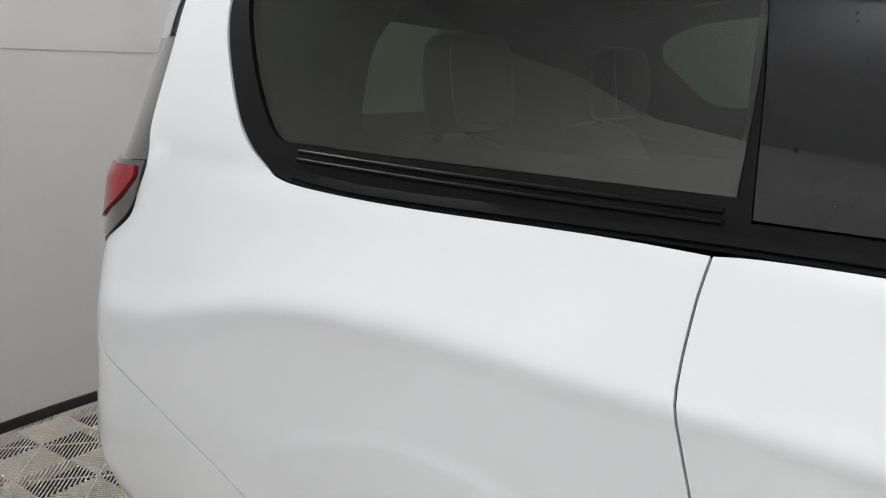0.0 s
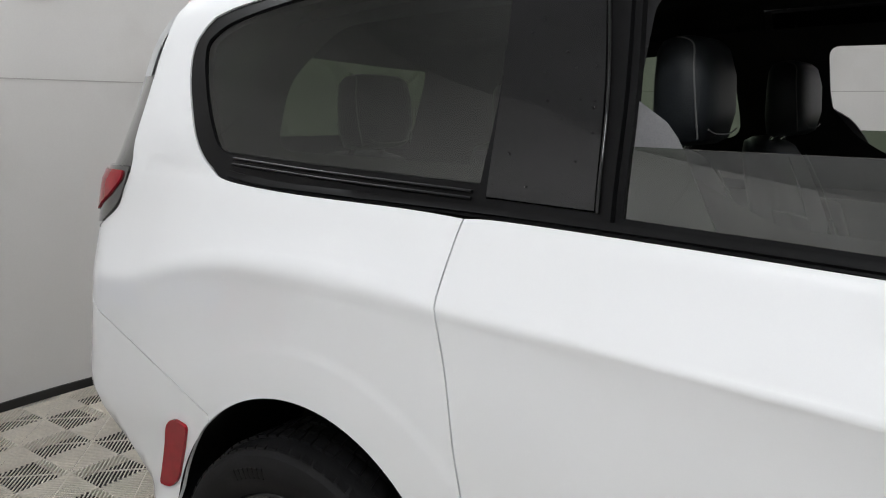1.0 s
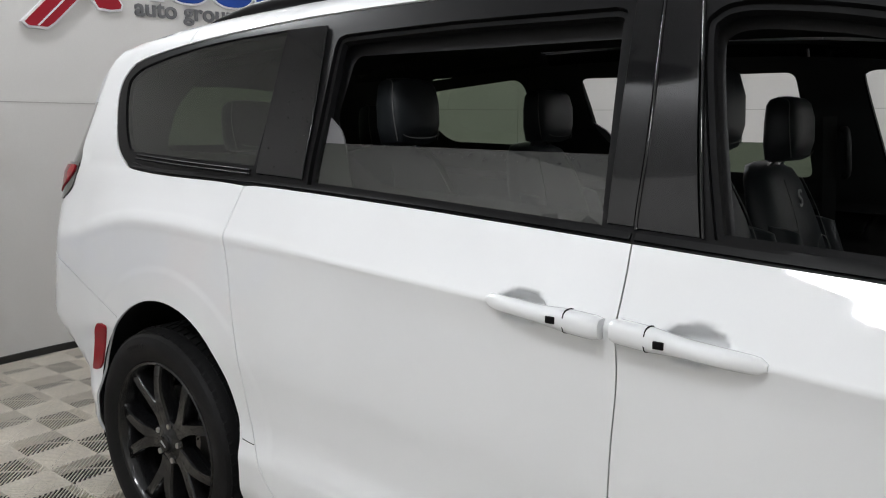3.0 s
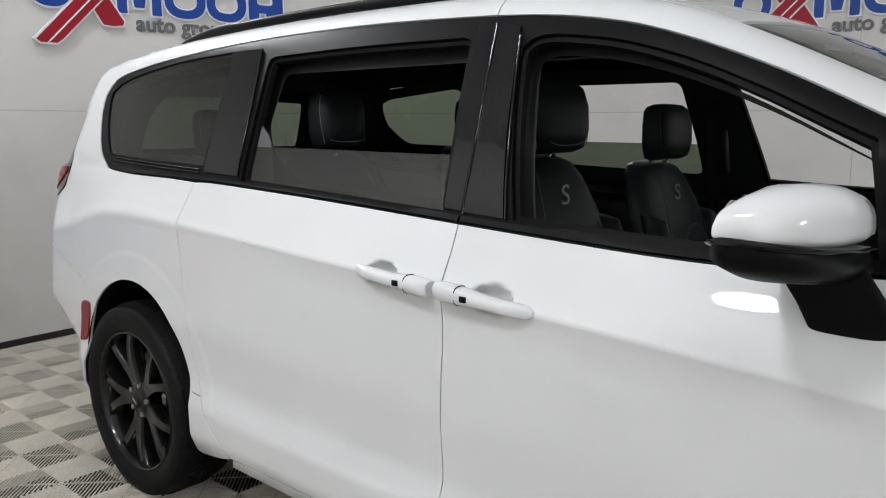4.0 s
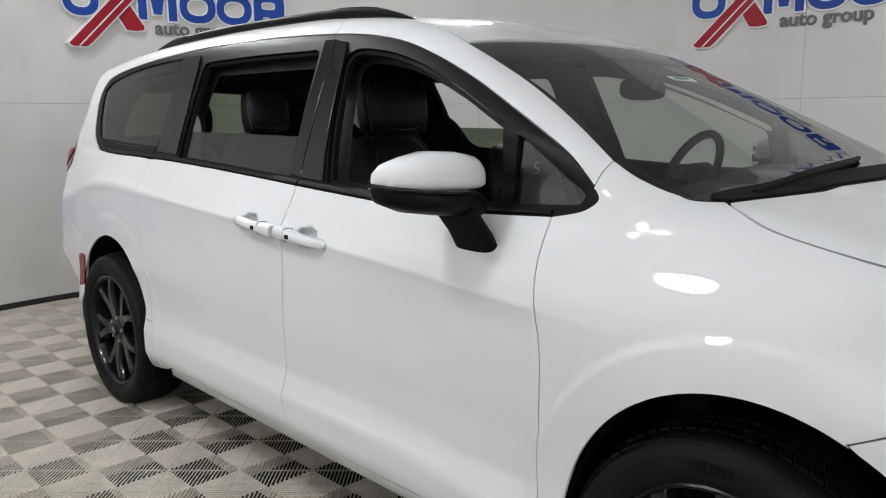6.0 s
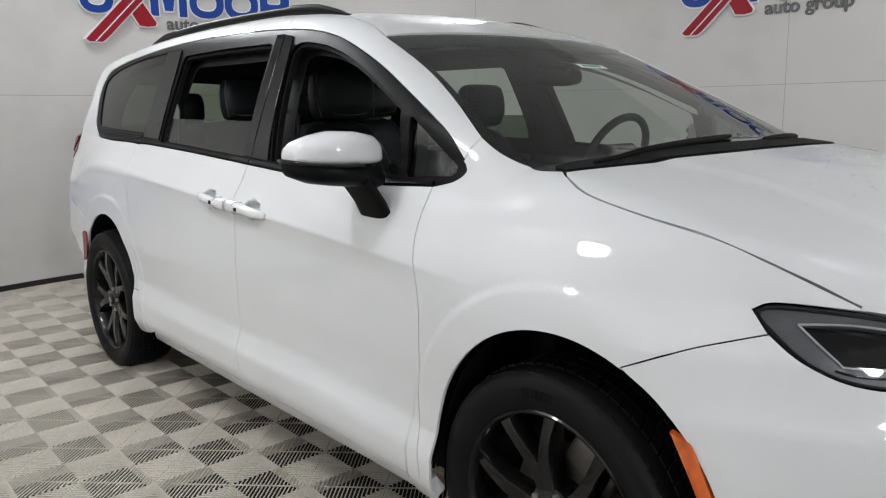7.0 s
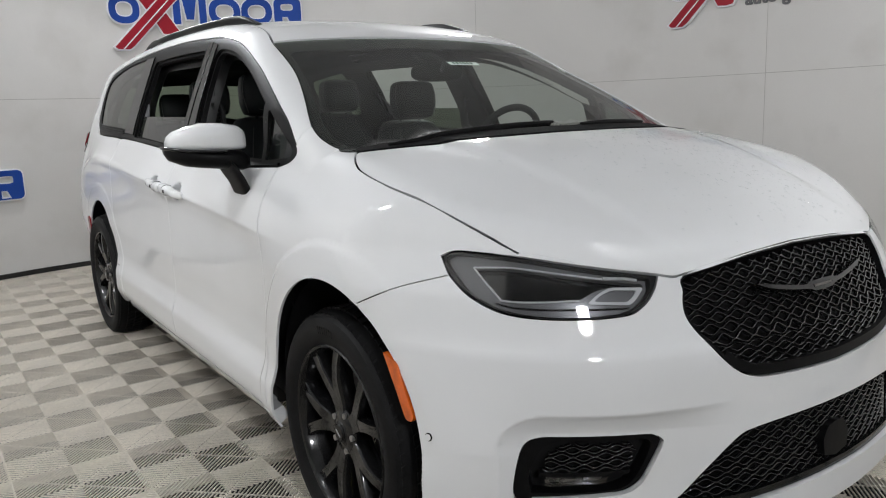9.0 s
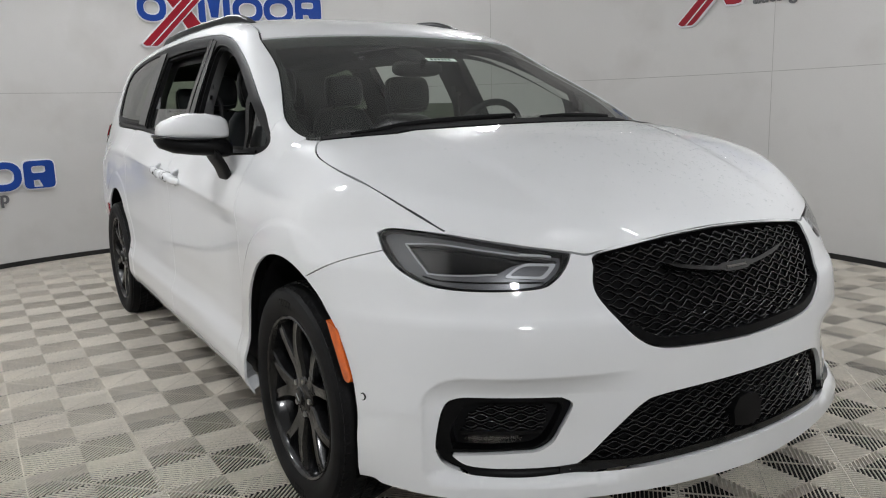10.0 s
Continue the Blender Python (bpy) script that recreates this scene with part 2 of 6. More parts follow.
for seam_phi in (95.2, 64.0, 133.0, 203.5, 238.0, 29.0, 310.0, 274.0):
    arc_band("trim", seam_phi, seam_phi + 0.06, 0.055, ROOM_H, 0.0015, -0.002, SEAM, "thin upright joint between wall panels", "trim", n=1)

bm = bmesh.new()
bmesh.ops.create_circle(bm, cap_ends=True, radius=ROOM_R + 2.4, segments=128)
bmesh.ops.translate(bm, vec=(ROOM_X, ROOM_Y, ROOM_H), verts=bm.verts)
g = bmesh.ops.extrude_face_region(bm, geom=list(bm.faces))
bmesh.ops.translate(bm, vec=(0, 0, 0.1), verts=[v for v in g["geom"] if isinstance(v, bmesh.types.BMVert)])
tagged(part("ceiling", bm, CEIL, None, "flat pale grey ceiling over the booth", False), category="ceiling", kind="structure")


def studio_lamp(place, power, radius, aim):
    top = empty("studio_lamp", label="round white lamp in a black housing, set from glints or added as unseen fill", category="lamp", group="studio lamps")
    top.matrix_basis = look(place, aim)
    prof = [(0.0, 0.09), (radius * 0.35, 0.085), (radius * 0.8, 0.06), (radius + 0.03, 0.03), (radius + 0.035, -0.02), (radius + 0.008, -0.02), (radius, 0.0)]
    n = 40
    rings = [[(max(r, 0.001) * math.cos(2 * math.pi * k / n), max(r, 0.001) * math.sin(2 * math.pi * k / n), h) for k in range(n)] for r, h in prof]
    v, f = loft(rings, True, False)
    mesh_part("housing", v, f, LAMP_HOUSING, top, "", True, 30)
    bm = bmesh.new()
    bmesh.ops.create_circle(bm, cap_ends=True, radius=radius, segments=40)
    part("diffuser", bm, LED, top, "glowing white diffuser", False)
    up = top.matrix_basis.to_3x3().inverted() @ Vector((0, 0, ROOM_H - place[2]))
    tube("bracket", [(0, 0, 0.07), Vector((0, 0, 0.07)).lerp(up, 0.5), up], 0.014, LAMP_HOUSING, top)
    d = bpy.data.lights.new("lamp_light", "AREA")
    d.shape, d.size, d.energy, d.color = "DISK", radius * 2, power, (0.958, 0.985, 1.02)
    li = new("lamp_light", d)
    li.parent = top
    li.location = (0, 0, -0.024)
    return top


for lamp in LAMPS:
    studio_lamp(*lamp)


# ---- wall signs ----
def sign_piece(name, outline, d0, d1, material, top, phi0, z0, label="", holes=()):
    """An extruded flat shape bent onto the wall; outline in metres along the wall and up."""
    pts, loops = [], []
    for lp in (outline, *holes):
        loops.append(list(range(len(pts), len(pts) + len(lp))))
        pts += [Vector(p) for p in lp]
    edges = [(lp[i], lp[(i + 1) % len(lp)]) for lp in loops for i in range(len(lp))]
    res = geometry.delaunay_2d_cdt(pts, edges, [], 0, 1e-5)
    P, F = res[0], res[2]
    F = [t for t in F if inside_loops(sum((P[i] for i in t), Vector((0, 0))) / 3, [outline, *holes])]
    n = len(P)
    bend = lambda p, d: wall_point(phi0 - math.degrees(p[0] / ROOM_R), z0 + p[1], d)
    verts = [bend(p, d1) for p in P] + [bend(p, d0) for p in P]
    faces = [tuple(t) for t in F]
    for lp in loops:
        for i in range(len(lp)):
            a, b = lp[i], lp[(i + 1) % len(lp)]
            faces.append((a, b, n + b, n + a))
    return mesh_part(name, verts, faces, material, top, label, False)


def inside_loops(p, loops):
    c = False
    for lp in loops:
        j = len(lp) - 1
        for i in range(len(lp)):
            xi, yi, xj, yj = lp[i][0], lp[i][1], lp[j][0], lp[j][1]
            if (yi > p[1]) != (yj > p[1]) and p[0] < (xj - xi) * (p[1] - yi) / (yj - yi) + xi:
                c = not c
            j = i
    return c


def oval(cx, cy, a, b, n=36, e=2.4):
    return [(v.x, v.y) for v in superring((cx, cy, 0), (1, 0, 0), (0, 1, 0), a, b, n, e)]


def grow(poly, d):
    """A polygon pushed outwards by d."""
    area = sum(poly[i - 1][0] * poly[i][1] - poly[i][0] * poly[i - 1][1] for i in range(len(poly)))
    s = 1 if area > 0 else -1
    out = []
    n = len(poly)
    for i in range(n):
        p0, p1, p2 = Vector(poly[i - 1]), Vector(poly[i]), Vector(poly[(i + 1) % n])
        a, b = (p1 - p0).normalized(), (p2 - p1).normalized()
        na, nb = Vector((a.y, -a.x)) * s, Vector((b.y, -b.x)) * s
        m = na + nb
        m = m / max(0.35, m.dot(m) / 2) if m.length > 1e-6 else na
        out.append(tuple(p1 + m * d))
    return out


def round_ring(pts, r, n=5):
    """A closed outline with its corners rounded."""
    out = []
    m = len(pts)
    for i in range(m):
        p0, p1, p2 = Vector(pts[i - 1]), Vector(pts[i]), Vector(pts[(i + 1) % m])
        a, b = (p0 - p1), (p2 - p1)
        d = min(r, a.length * 0.45, b.length * 0.45)
        s, e = p1 + a.normalized() * d, p1 + b.normalized() * d
        for k in range(n + 1):
            t = k / n
            out.append(tuple((1 - t) ** 2 * s + 2 * t * (1 - t) * p1 + t * t * e))
    return out


def wall_sign(phi0, z0):
    """A raised sign of plain coloured shapes; phi0 is the bearing of its beginning, z0 the foot of its large shapes."""
    top = empty("wall_sign", (0, 0, 0), label="raised blue and red wall sign with white edges", category="sign", group="wall signs")
    H = 0.245
    blue = [(oval(0.125, H / 2, 0.135, H / 2 + 0.004), [oval(0.125, H / 2, 0.075, H / 2 - 0.055)])]
    for cx in (1.040, 1.345):
        blue.append((oval(cx, H / 2, 0.148, H / 2 + 0.004), [oval(cx, H / 2, 0.086, H / 2 - 0.055)]))
    for bar in ([(0.562, 0.0), (0.628, 0.0), (0.628, H), (0.562, H)], [(0.802, 0.0), (0.868, 0.0), (0.868, H), (0.802, H)], [(0.648, H), (0.782, H), (0.748, 0.045), (0.682, 0.045)]):
        blue.append((bar, []))
    blue.append((round_ring([(1.512, 0.0), (1.775, 0.0), (1.775, H), (1.512, H)], 0.05), [oval(1.638, H * 0.68, 0.060, H * 0.13, 24, 4), [(1.590, 0.012), (1.668, 0.012), (1.640, 0.075), (1.590, 0.075)]]))
    for o, h in blue:
        edge = sign_piece("edge", grow(o, 0.012), 0.0, 0.022, SIGN_WHITE, top, phi0, z0, "white raised edge", [grow(k, -0.010) for k in h])
        sign_piece("face", o, 0.0225, 0.027, SIGN_BLUE, edge, phi0, z0, "blue face", h)
    long_leg = [(0.015, -0.215), (0.04, -0.235), (0.145, -0.235), (0.185, -0.205), (0.68, 0.31), (0.52, 0.31)]
    short_leg = [(0.46, -0.09), (0.53, -0.095), (0.592, -0.085), (0.60, -0.06), (0.36, 0.30), (0.20, 0.30), (0.385, 0.035)]
    for leg, dd in ((short_leg, 0.0), (long_leg, 0.006)):
        edge = sign_piece("edge", grow(leg, 0.012), 0.0, 0.027 + dd, SIGN_WHITE, top, phi0, z0, "white raised edge")
        sign_piece("face", leg, 0.0275 + dd, 0.032 + dd, SIGN_RED, edge, phi0, z0, "red slanted bar")
    sign_piece("stripe", [(0.083, -0.232), (0.097, -0.232), (0.62, 0.31), (0.605, 0.31)], 0.0385, 0.040, SIGN_WHITE, top, phi0, z0, "thin white stripe")
    # the readable second line
    cu = bpy.data.curves.new("letters", "FONT")
    cu.body, cu.size, cu.extrude, cu.offset, cu.space_character = "auto group", 0.150, 0.006, 0.0035, 1.02
    tmp = bpy.data.objects.new("letters", cu)
    scene.collection.objects.link(tmp)
    me = bpy.data.meshes.new_from_object(tmp.evaluated_get(bpy.context.evaluated_depsgraph_get()))
    bpy.data.objects.remove(tmp)
    for v in me.vertices:
        v.co = wall_point(phi0 - math.degrees((0.690 + v.co.x) / ROOM_R), z0 - 0.108 + v.co.y, 0.008 + v.co.z)
    me.materials.append(SIGN_GREY)
    me.flip_normals()
    ob = new("letters", me)
    ob.parent = top
    tagged(ob, label="grey raised letters")
    return top


wall_sign(181.1, 2.180)
wall_sign(107.3, 2.185)
wall_sign(217.5, 0.675)


# ---- body shape: rear wheel centre at x = 0, middle at y = 0 ----
def spl(pts, x):
    """Smooth curve through (x, value) knots: monotone cubic."""
    p = np.array(pts, float); X, Y = p[:, 0], p[:, 1]
    h = np.diff(X); d = np.diff(Y) / h
    m = np.zeros(len(X)); m[0], m[-1] = d[0], d[-1]
    for i in range(1, len(X) - 1):
        m[i] = 0 if d[i-1] * d[i] <= 0 else 3 * (h[i-1] + h[i]) / ((2 * h[i] + h[i-1]) / d[i-1] + (h[i] + 2 * h[i-1]) / d[i])
    x = np.asarray(x, float)
    i = np.clip(np.searchsorted(X, x) - 1, 0, len(X) - 2)
    t = (x - X[i]) / h[i]
    out = (Y[i] * (1 + 2*t) * (1-t)**2 + m[i] * h[i] * t * (1-t)**2 + Y[i+1] * t*t*(3-2*t) + m[i+1] * h[i] * t*t*(t-1))
    out = np.where(t < 0, Y[0] + m[0] * (x - X[0]), out)
    return np.where(t > 1, Y[-1] + m[-1] * (x - X[-1]), out)
def step(t):
    t = np.clip(t, 0, 1)
    return t * t * (3 - 2 * t)
def smax(a, b, k):
    h = np.clip(0.5 + 0.5 * (a - b) / k, 0, 1)
    return b + (a - b) * h + k * h * (1 - h)
CREASE = [(-1.1, 0.95), (-0.6, 0.985), (-0.45, 1.022), (-0.3, 1.056), (-0.15, 1.073), (0.0, 1.076), (0.33, 1.061), (0.78, 1.039), (1.25, 1.018), (1.82, 0.982), (2.3, 0.95), (2.5, 0.935), (3.1, 0.90), (4.1, 0.86)]
BELT = [(-1.1, 1.27), (-0.3, 1.24), (0.5, 1.205), (1.6, 1.165), (2.6, 1.13), (3.2, 1.10), (4.1, 1.05)]
PROF_LOW = [(0.0, 0.86), (0.06, 0.925), (0.13, 0.965), (0.20, 0.984), (0.29, 0.983), (0.35, 0.968), (0.42, 0.956), (0.50, 0.957), (0.62, 0.966), (0.78, 0.972), (0.91, 0.970), (1.0, 0.966)]
FEND = [(0.2, 0.86), (0.245, 0.925), (0.29, 0.965), (0.34, 0.981), (0.40, 0.980), (0.45, 0.969), (0.49, 0.962), (0.55, 0.962), (0.63, 0.966), (0.75, 0.970), (0.83, 0.970), (0.90, 0.963), (0.95, 0.952), (1.0, 0.932), (1.05, 0.902), (1.105, 0.862), (1.3, 0.80), (1.5, 0.71), (1.75, 0.61)]
DENT = [(0.0, 0.0), (0.42, -0.001), (0.50, -0.003), (0.62, -0.009), (0.78, -0.0160), (0.90, -0.0140), (0.96, -0.0075), (1.0, 0.0)]
PROF_MID = [(1.0, 0.966), (1.5, 0.913), (2.0, 0.862), (2.3, 0.80), (2.65, 0.71), (3.0, 0.61), (3.3, 0.50)]
PROF_UP = [(1.0, 0.966), (1.25, 0.9535), (1.5, 0.931), (1.75, 0.900), (2.0, 0.862), (2.3, 0.80), (2.65, 0.71), (3.0, 0.61), (3.3, 0.50)]
PLAN = [(-1.1, -0.085), (-0.8, -0.048), (-0.4, -0.022), (0.0, -0.006), (0.6, 0.0), (1.6, 0.008), (2.4, 0.012), (3.1, 0.03), (3.4, 0.012), (4.1, -0.10)]
PINCH = [(-1.1, -0.02), (0.33, -0.03), (1.26, -0.002), (2.4, 0.0), (4.1, 0.0)]
TOPC = [(-1.15, 1.53), (-0.95, 1.645), (-0.5, 1.727), (0.0, 1.760), (0.6, 1.776), (1.2, 1.768), (1.6, 1.742), (1.85, 1.705), (2.0, 1.665), (2.41, 1.49), (3.1, 1.165), (3.5, 0.97)]
HOOD = [(2.6, 1.26), (3.0, 1.232), (3.3, 1.182), (3.6, 1.085), (3.8, 0.995), (3.95, 0.915), (4.1, 0.80)]
FRONT = [(0.10, 3.97), (0.17, 4.05), (0.25, 4.085), (0.40, 4.08), (0.50, 4.075), (0.60, 4.066), (0.69, 4.058), (0.735, 4.048), (0.76, 4.030), (0.9, 3.965), (1.0, 3.90), (1.2, 3.75)]
REAR = [(0.15, -0.95), (0.3, -1.05), (0.6, -1.08), (0.8, -1.05), (1.0, -1.03), (1.3, -1.0), (1.6, -0.90), (1.75, -0.78)]
def flare(x, z):
    a = np.hypot(x - 3.15, z - 0.41) - 0.44
    b = np.hypot(x - 0.02, z - 0.39) - 0.44
    return 0.011 * step((0.112 - a) / 0.026) * (1 - 0.25 * np.clip(a / 0.1, 0, 1)) + 0.002 * step((0.112 - b) / 0.026)
CUPS = [(1.340, 1.014, 0.062, 0.038), (1.690, 0.998, 0.064, 0.038)]
def side_w(x, z):
    """Half width of the body; the shoulder crease is rounded, more so towards the rear."""
    zc, zb = spl(CREASE, x), spl(BELT, x)
    lo = (z - 0.20) / (zc - 0.20)
    up = np.where(z < zb, 1 + (z - zc) / (zb - zc), 2 + (z - zb) / (1.75 - zb))
    d = 0.006 + 0.034 * step((1.1 - x) / 1.2)
    w = step((z - zc + d) / (2 * d))
    fade = np.clip((z - 1.2) / 0.4, 0, 1)
    front = np.clip((x - 1.5) / 1.0, 0, 1) * np.clip((z - 1.2) / 0.12, 0, 1)
    pinch = spl(PINCH, x) * (np.clip((lo - 0.6) / 0.4, 0, 1.3) * (1 - w) + np.clip((3.2 - up) / 2.2, 0, 1.3) * w)
    t = np.maximum(0, np.interp(z, [0.40, 0.50, 0.60, 0.70, 0.80], [-0.39, -0.46, -0.63, -0.80, -1.3]) - x)
    tuck = 0.62 * t * t / (t + 0.08)
    fw = step((x - 2.45) / 0.5)
    below = spl(PROF_LOW, lo) + spl(DENT, lo) * step((x + 0.50) / 0.45) * (0.45 + 0.55 * step((x - 0.3) / 1.0))
    above = spl(PROF_MID, up) + (spl(PROF_UP, up) - spl(PROF_MID, up)) * step((x - 1.80) / 0.4)
    prof = np.where(w > 0, above, 0) * w + np.where(w < 1, below, 0) * (1 - w)
    prof = prof * (1 - fw) + fw * spl(FEND, z)
    return -tuck + prof + pinch + spl(PLAN, x) * (1 - 0.3 * fade) + 0.03 * front + flare(x, z)
def top_z(x, y):
    a = np.abs(y)
    roof = spl(TOPC, x) - 0.085 * y * y - 0.10 * a**6
    hood = spl(HOOD, x) - 0.07 * y * y - 0.03 * a**6 + 0.007 * step((0.56 - 0.16 * (x - 3.1) - a) / 0.06) * step((3.95 - x) / 0.3)
    return np.maximum(roof, hood)
def front_x(y, z):
    a = np.abs(y)
    c = np.interp(z, [0.5, 0.7, 0.86, 0.96], [0.26, 0.33, 0.34, 0.44])
    s1, s2, R = 0.606 - z, 0.872 - a, 0.095
    d = np.where((s1 < R) & (s2 < R), R - np.hypot(R - s1, R - s2), np.minimum(s1, s2))
    ramp = np.clip(d / 0.058, 0, 1)
    ramp = ramp * np.clip(d / 0.012, 0, 1) ** 0.5 * (1.4 - 0.4 * ramp)
    scoop = 0.044 * ramp * step((z - 0.318) / 0.03) * step((a - 0.34) / 0.26)
    return spl(FRONT, z) - 0.30 * y * y - c * a**6 - scoop
def rear_x(y, z):
    return spl(REAR, z) + 0.12 * y * y + 0.25 * np.abs(y)**6 + np.interp(z, [1.20, 1.31, 1.45], [0.0, 0.9, 2.3]) * np.abs(y)**10
def body(p):
    x, y, z = p[..., 0], p[..., 1], p[..., 2]
    f = smax((np.abs(y) - side_w(x, z)) * 0.95, (z - top_z(x, y)) * 0.9, 0.07)
    for cx, cz, ra, rb in CUPS:
        q = 1 - np.sqrt(((x - cx) / ra) ** 2 + ((z - cz) / rb) ** 2 + ((np.abs(y) - 0.985) / 0.060) ** 2)
        f = smax(f, q * 0.050, 0.008)
    f = smax(f, x - front_x(y, z), 0.06)
    return smax(f, rear_x(y, z) - x, 0.10)


# ---- body projections: side (x, z), top (x, y), front and rear (bearing, z), section (x, angle) ----
def surf(kind, uv):
    """Points of the body's right half under a projection."""
    uv = np.asarray(uv, float).reshape(-1, 2)
    u, v, o = uv[:, 0], uv[:, 1], np.zeros(len(uv))
    if kind == "side":
        a, b = np.stack([u, o, v], 1), np.stack([u, o - 1.6, v], 1)
    elif kind == "top":
        a, b = np.stack([u, v, o + 0.6], 1), np.stack([u, v, o + 2.3], 1)
    elif kind == "front":
        t = np.radians(u)
        a, b = np.stack([o + 3.0, o, v], 1), np.stack([3.0 + 2 * np.cos(t), -2 * np.sin(t), v], 1)
    elif kind == "rear":
        t = np.radians(u)
        a, b = np.stack([o + 0.2, o, v], 1), np.stack([0.2 - 2 * np.cos(t), -2 * np.sin(t), v], 1)
    else:
        t = np.radians(v)
        a, b = np.stack([u, o, o + 1.2], 1), np.stack([u, -1.8 * np.cos(t), 1.2 + 1.8 * np.sin(t)], 1)
    lo, hi = np.zeros(len(uv)), np.ones(len(uv))
    for _ in range(26):
        m = (lo + hi) / 2
        inn = body(a + m[:, None] * (b - a)) < 0
        lo, hi = np.where(inn, m, lo), np.where(inn, hi, m)
    return a + lo[:, None] * (b - a)


def conv(pts, k0, k1):
    """Outline points from one projection to another."""
    p = surf(k0, pts)
    if k1 == "side":
        q = p[:, [0, 2]]
    elif k1 == "top":
        q = p[:, [0, 1]]
    elif k1 == "front":
        q = np.stack([np.degrees(np.arctan2(-p[:, 1], p[:, 0] - 3.0)), p[:, 2]], 1)
    elif k1 == "rear":
        q = np.stack([np.degrees(np.arctan2(-p[:, 1], 0.2 - p[:, 0])), p[:, 2]], 1)
    else:
        q = np.stack([p[:, 0], np.degrees(np.arctan2(p[:, 2] - 1.2, -p[:, 1]))], 1)
    return [tuple(r) for r in q]


def grad(p):
    e = 6e-4
    n = np.stack([body(p + e * np.eye(3)[i]) - body(p - e * np.eye(3)[i]) for i in range(3)], 1)
    return n / np.maximum(np.linalg.norm(n, axis=1), 1e-9)[:, None]


def smooth_path(pts, per=6):
    """Points along a soft curve through pts."""
    p = [Vector(q) for q in pts]
    if len(p) < 3:
        return [tuple(q) for q in p]
    out = []
    for i in range(len(p) - 1):
        a, b, c, d = p[max(i - 1, 0)], p[i], p[i + 1], p[min(i + 2, len(p) - 1)]
        for k in range(per):
            t = k / per
            out.append(tuple(0.5 * (2 * b + (c - a) * t + (2 * a - 5 * b + 4 * c - d) * t * t + (3 * b - a - 3 * c + d) * t ** 3)))
    out.append(tuple(p[-1]))
    return out


def ring_of(*segs):
    """A closed outline from stretches that meet at corners; each is a soft curve."""
    out = []
    for s in segs:
        for q in smooth_path(s):
            if not out or (Vector(q) - Vector(out[-1])).length > 1e-5:
                out.append(tuple(q))
    if (Vector(out[0]) - Vector(out[-1])).length < 1e-5:
        out.pop()
    return out


def dense(ring, step_len):
    out = []
    n = len(ring)
    for i in range(n):
        a, b = Vector(ring[i]), Vector(ring[(i + 1) % n])
        k = max(1, int((b - a).length / step_len))
        out += [tuple(a.lerp(b, j / k)) for j in range(k)]
    return out


def arch(cx, cz, r, a0, a1, n=24):
    """The edge of a wheel opening, a little taller than round and opening out below the hub; the front one is also longer behind."""
    out = []
    back = 0.013 if cx > 1 else 0.006
    for i in range(n + 1):
        a = radians(a0 + (a1 - a0) * i / n)
        q = r + 0.030 * max(0.0, math.sin(a)) ** 2 + back * max(0.0, -math.cos(a)) ** 2 + 0.10 * max(0.0, -math.sin(a)) ** 1.5
        out.append((cx + q * math.cos(a), cz + q * math.sin(a)))
    return out


def in_rings(G, loops):
    keep = np.zeros(len(G), bool)
    for lp in loops:
        L = np.array(lp)
        M = np.roll(L, 1, 0)
        for a, b in zip(L, M):
            if a[1] != b[1]:
                keep ^= ((a[1] > G[:, 1]) != (b[1] > G[:, 1])) & (G[:, 0] < (b[0] - a[0]) * (G[:, 1] - a[1]) / (b[1] - a[1]) + a[0])
    return keep


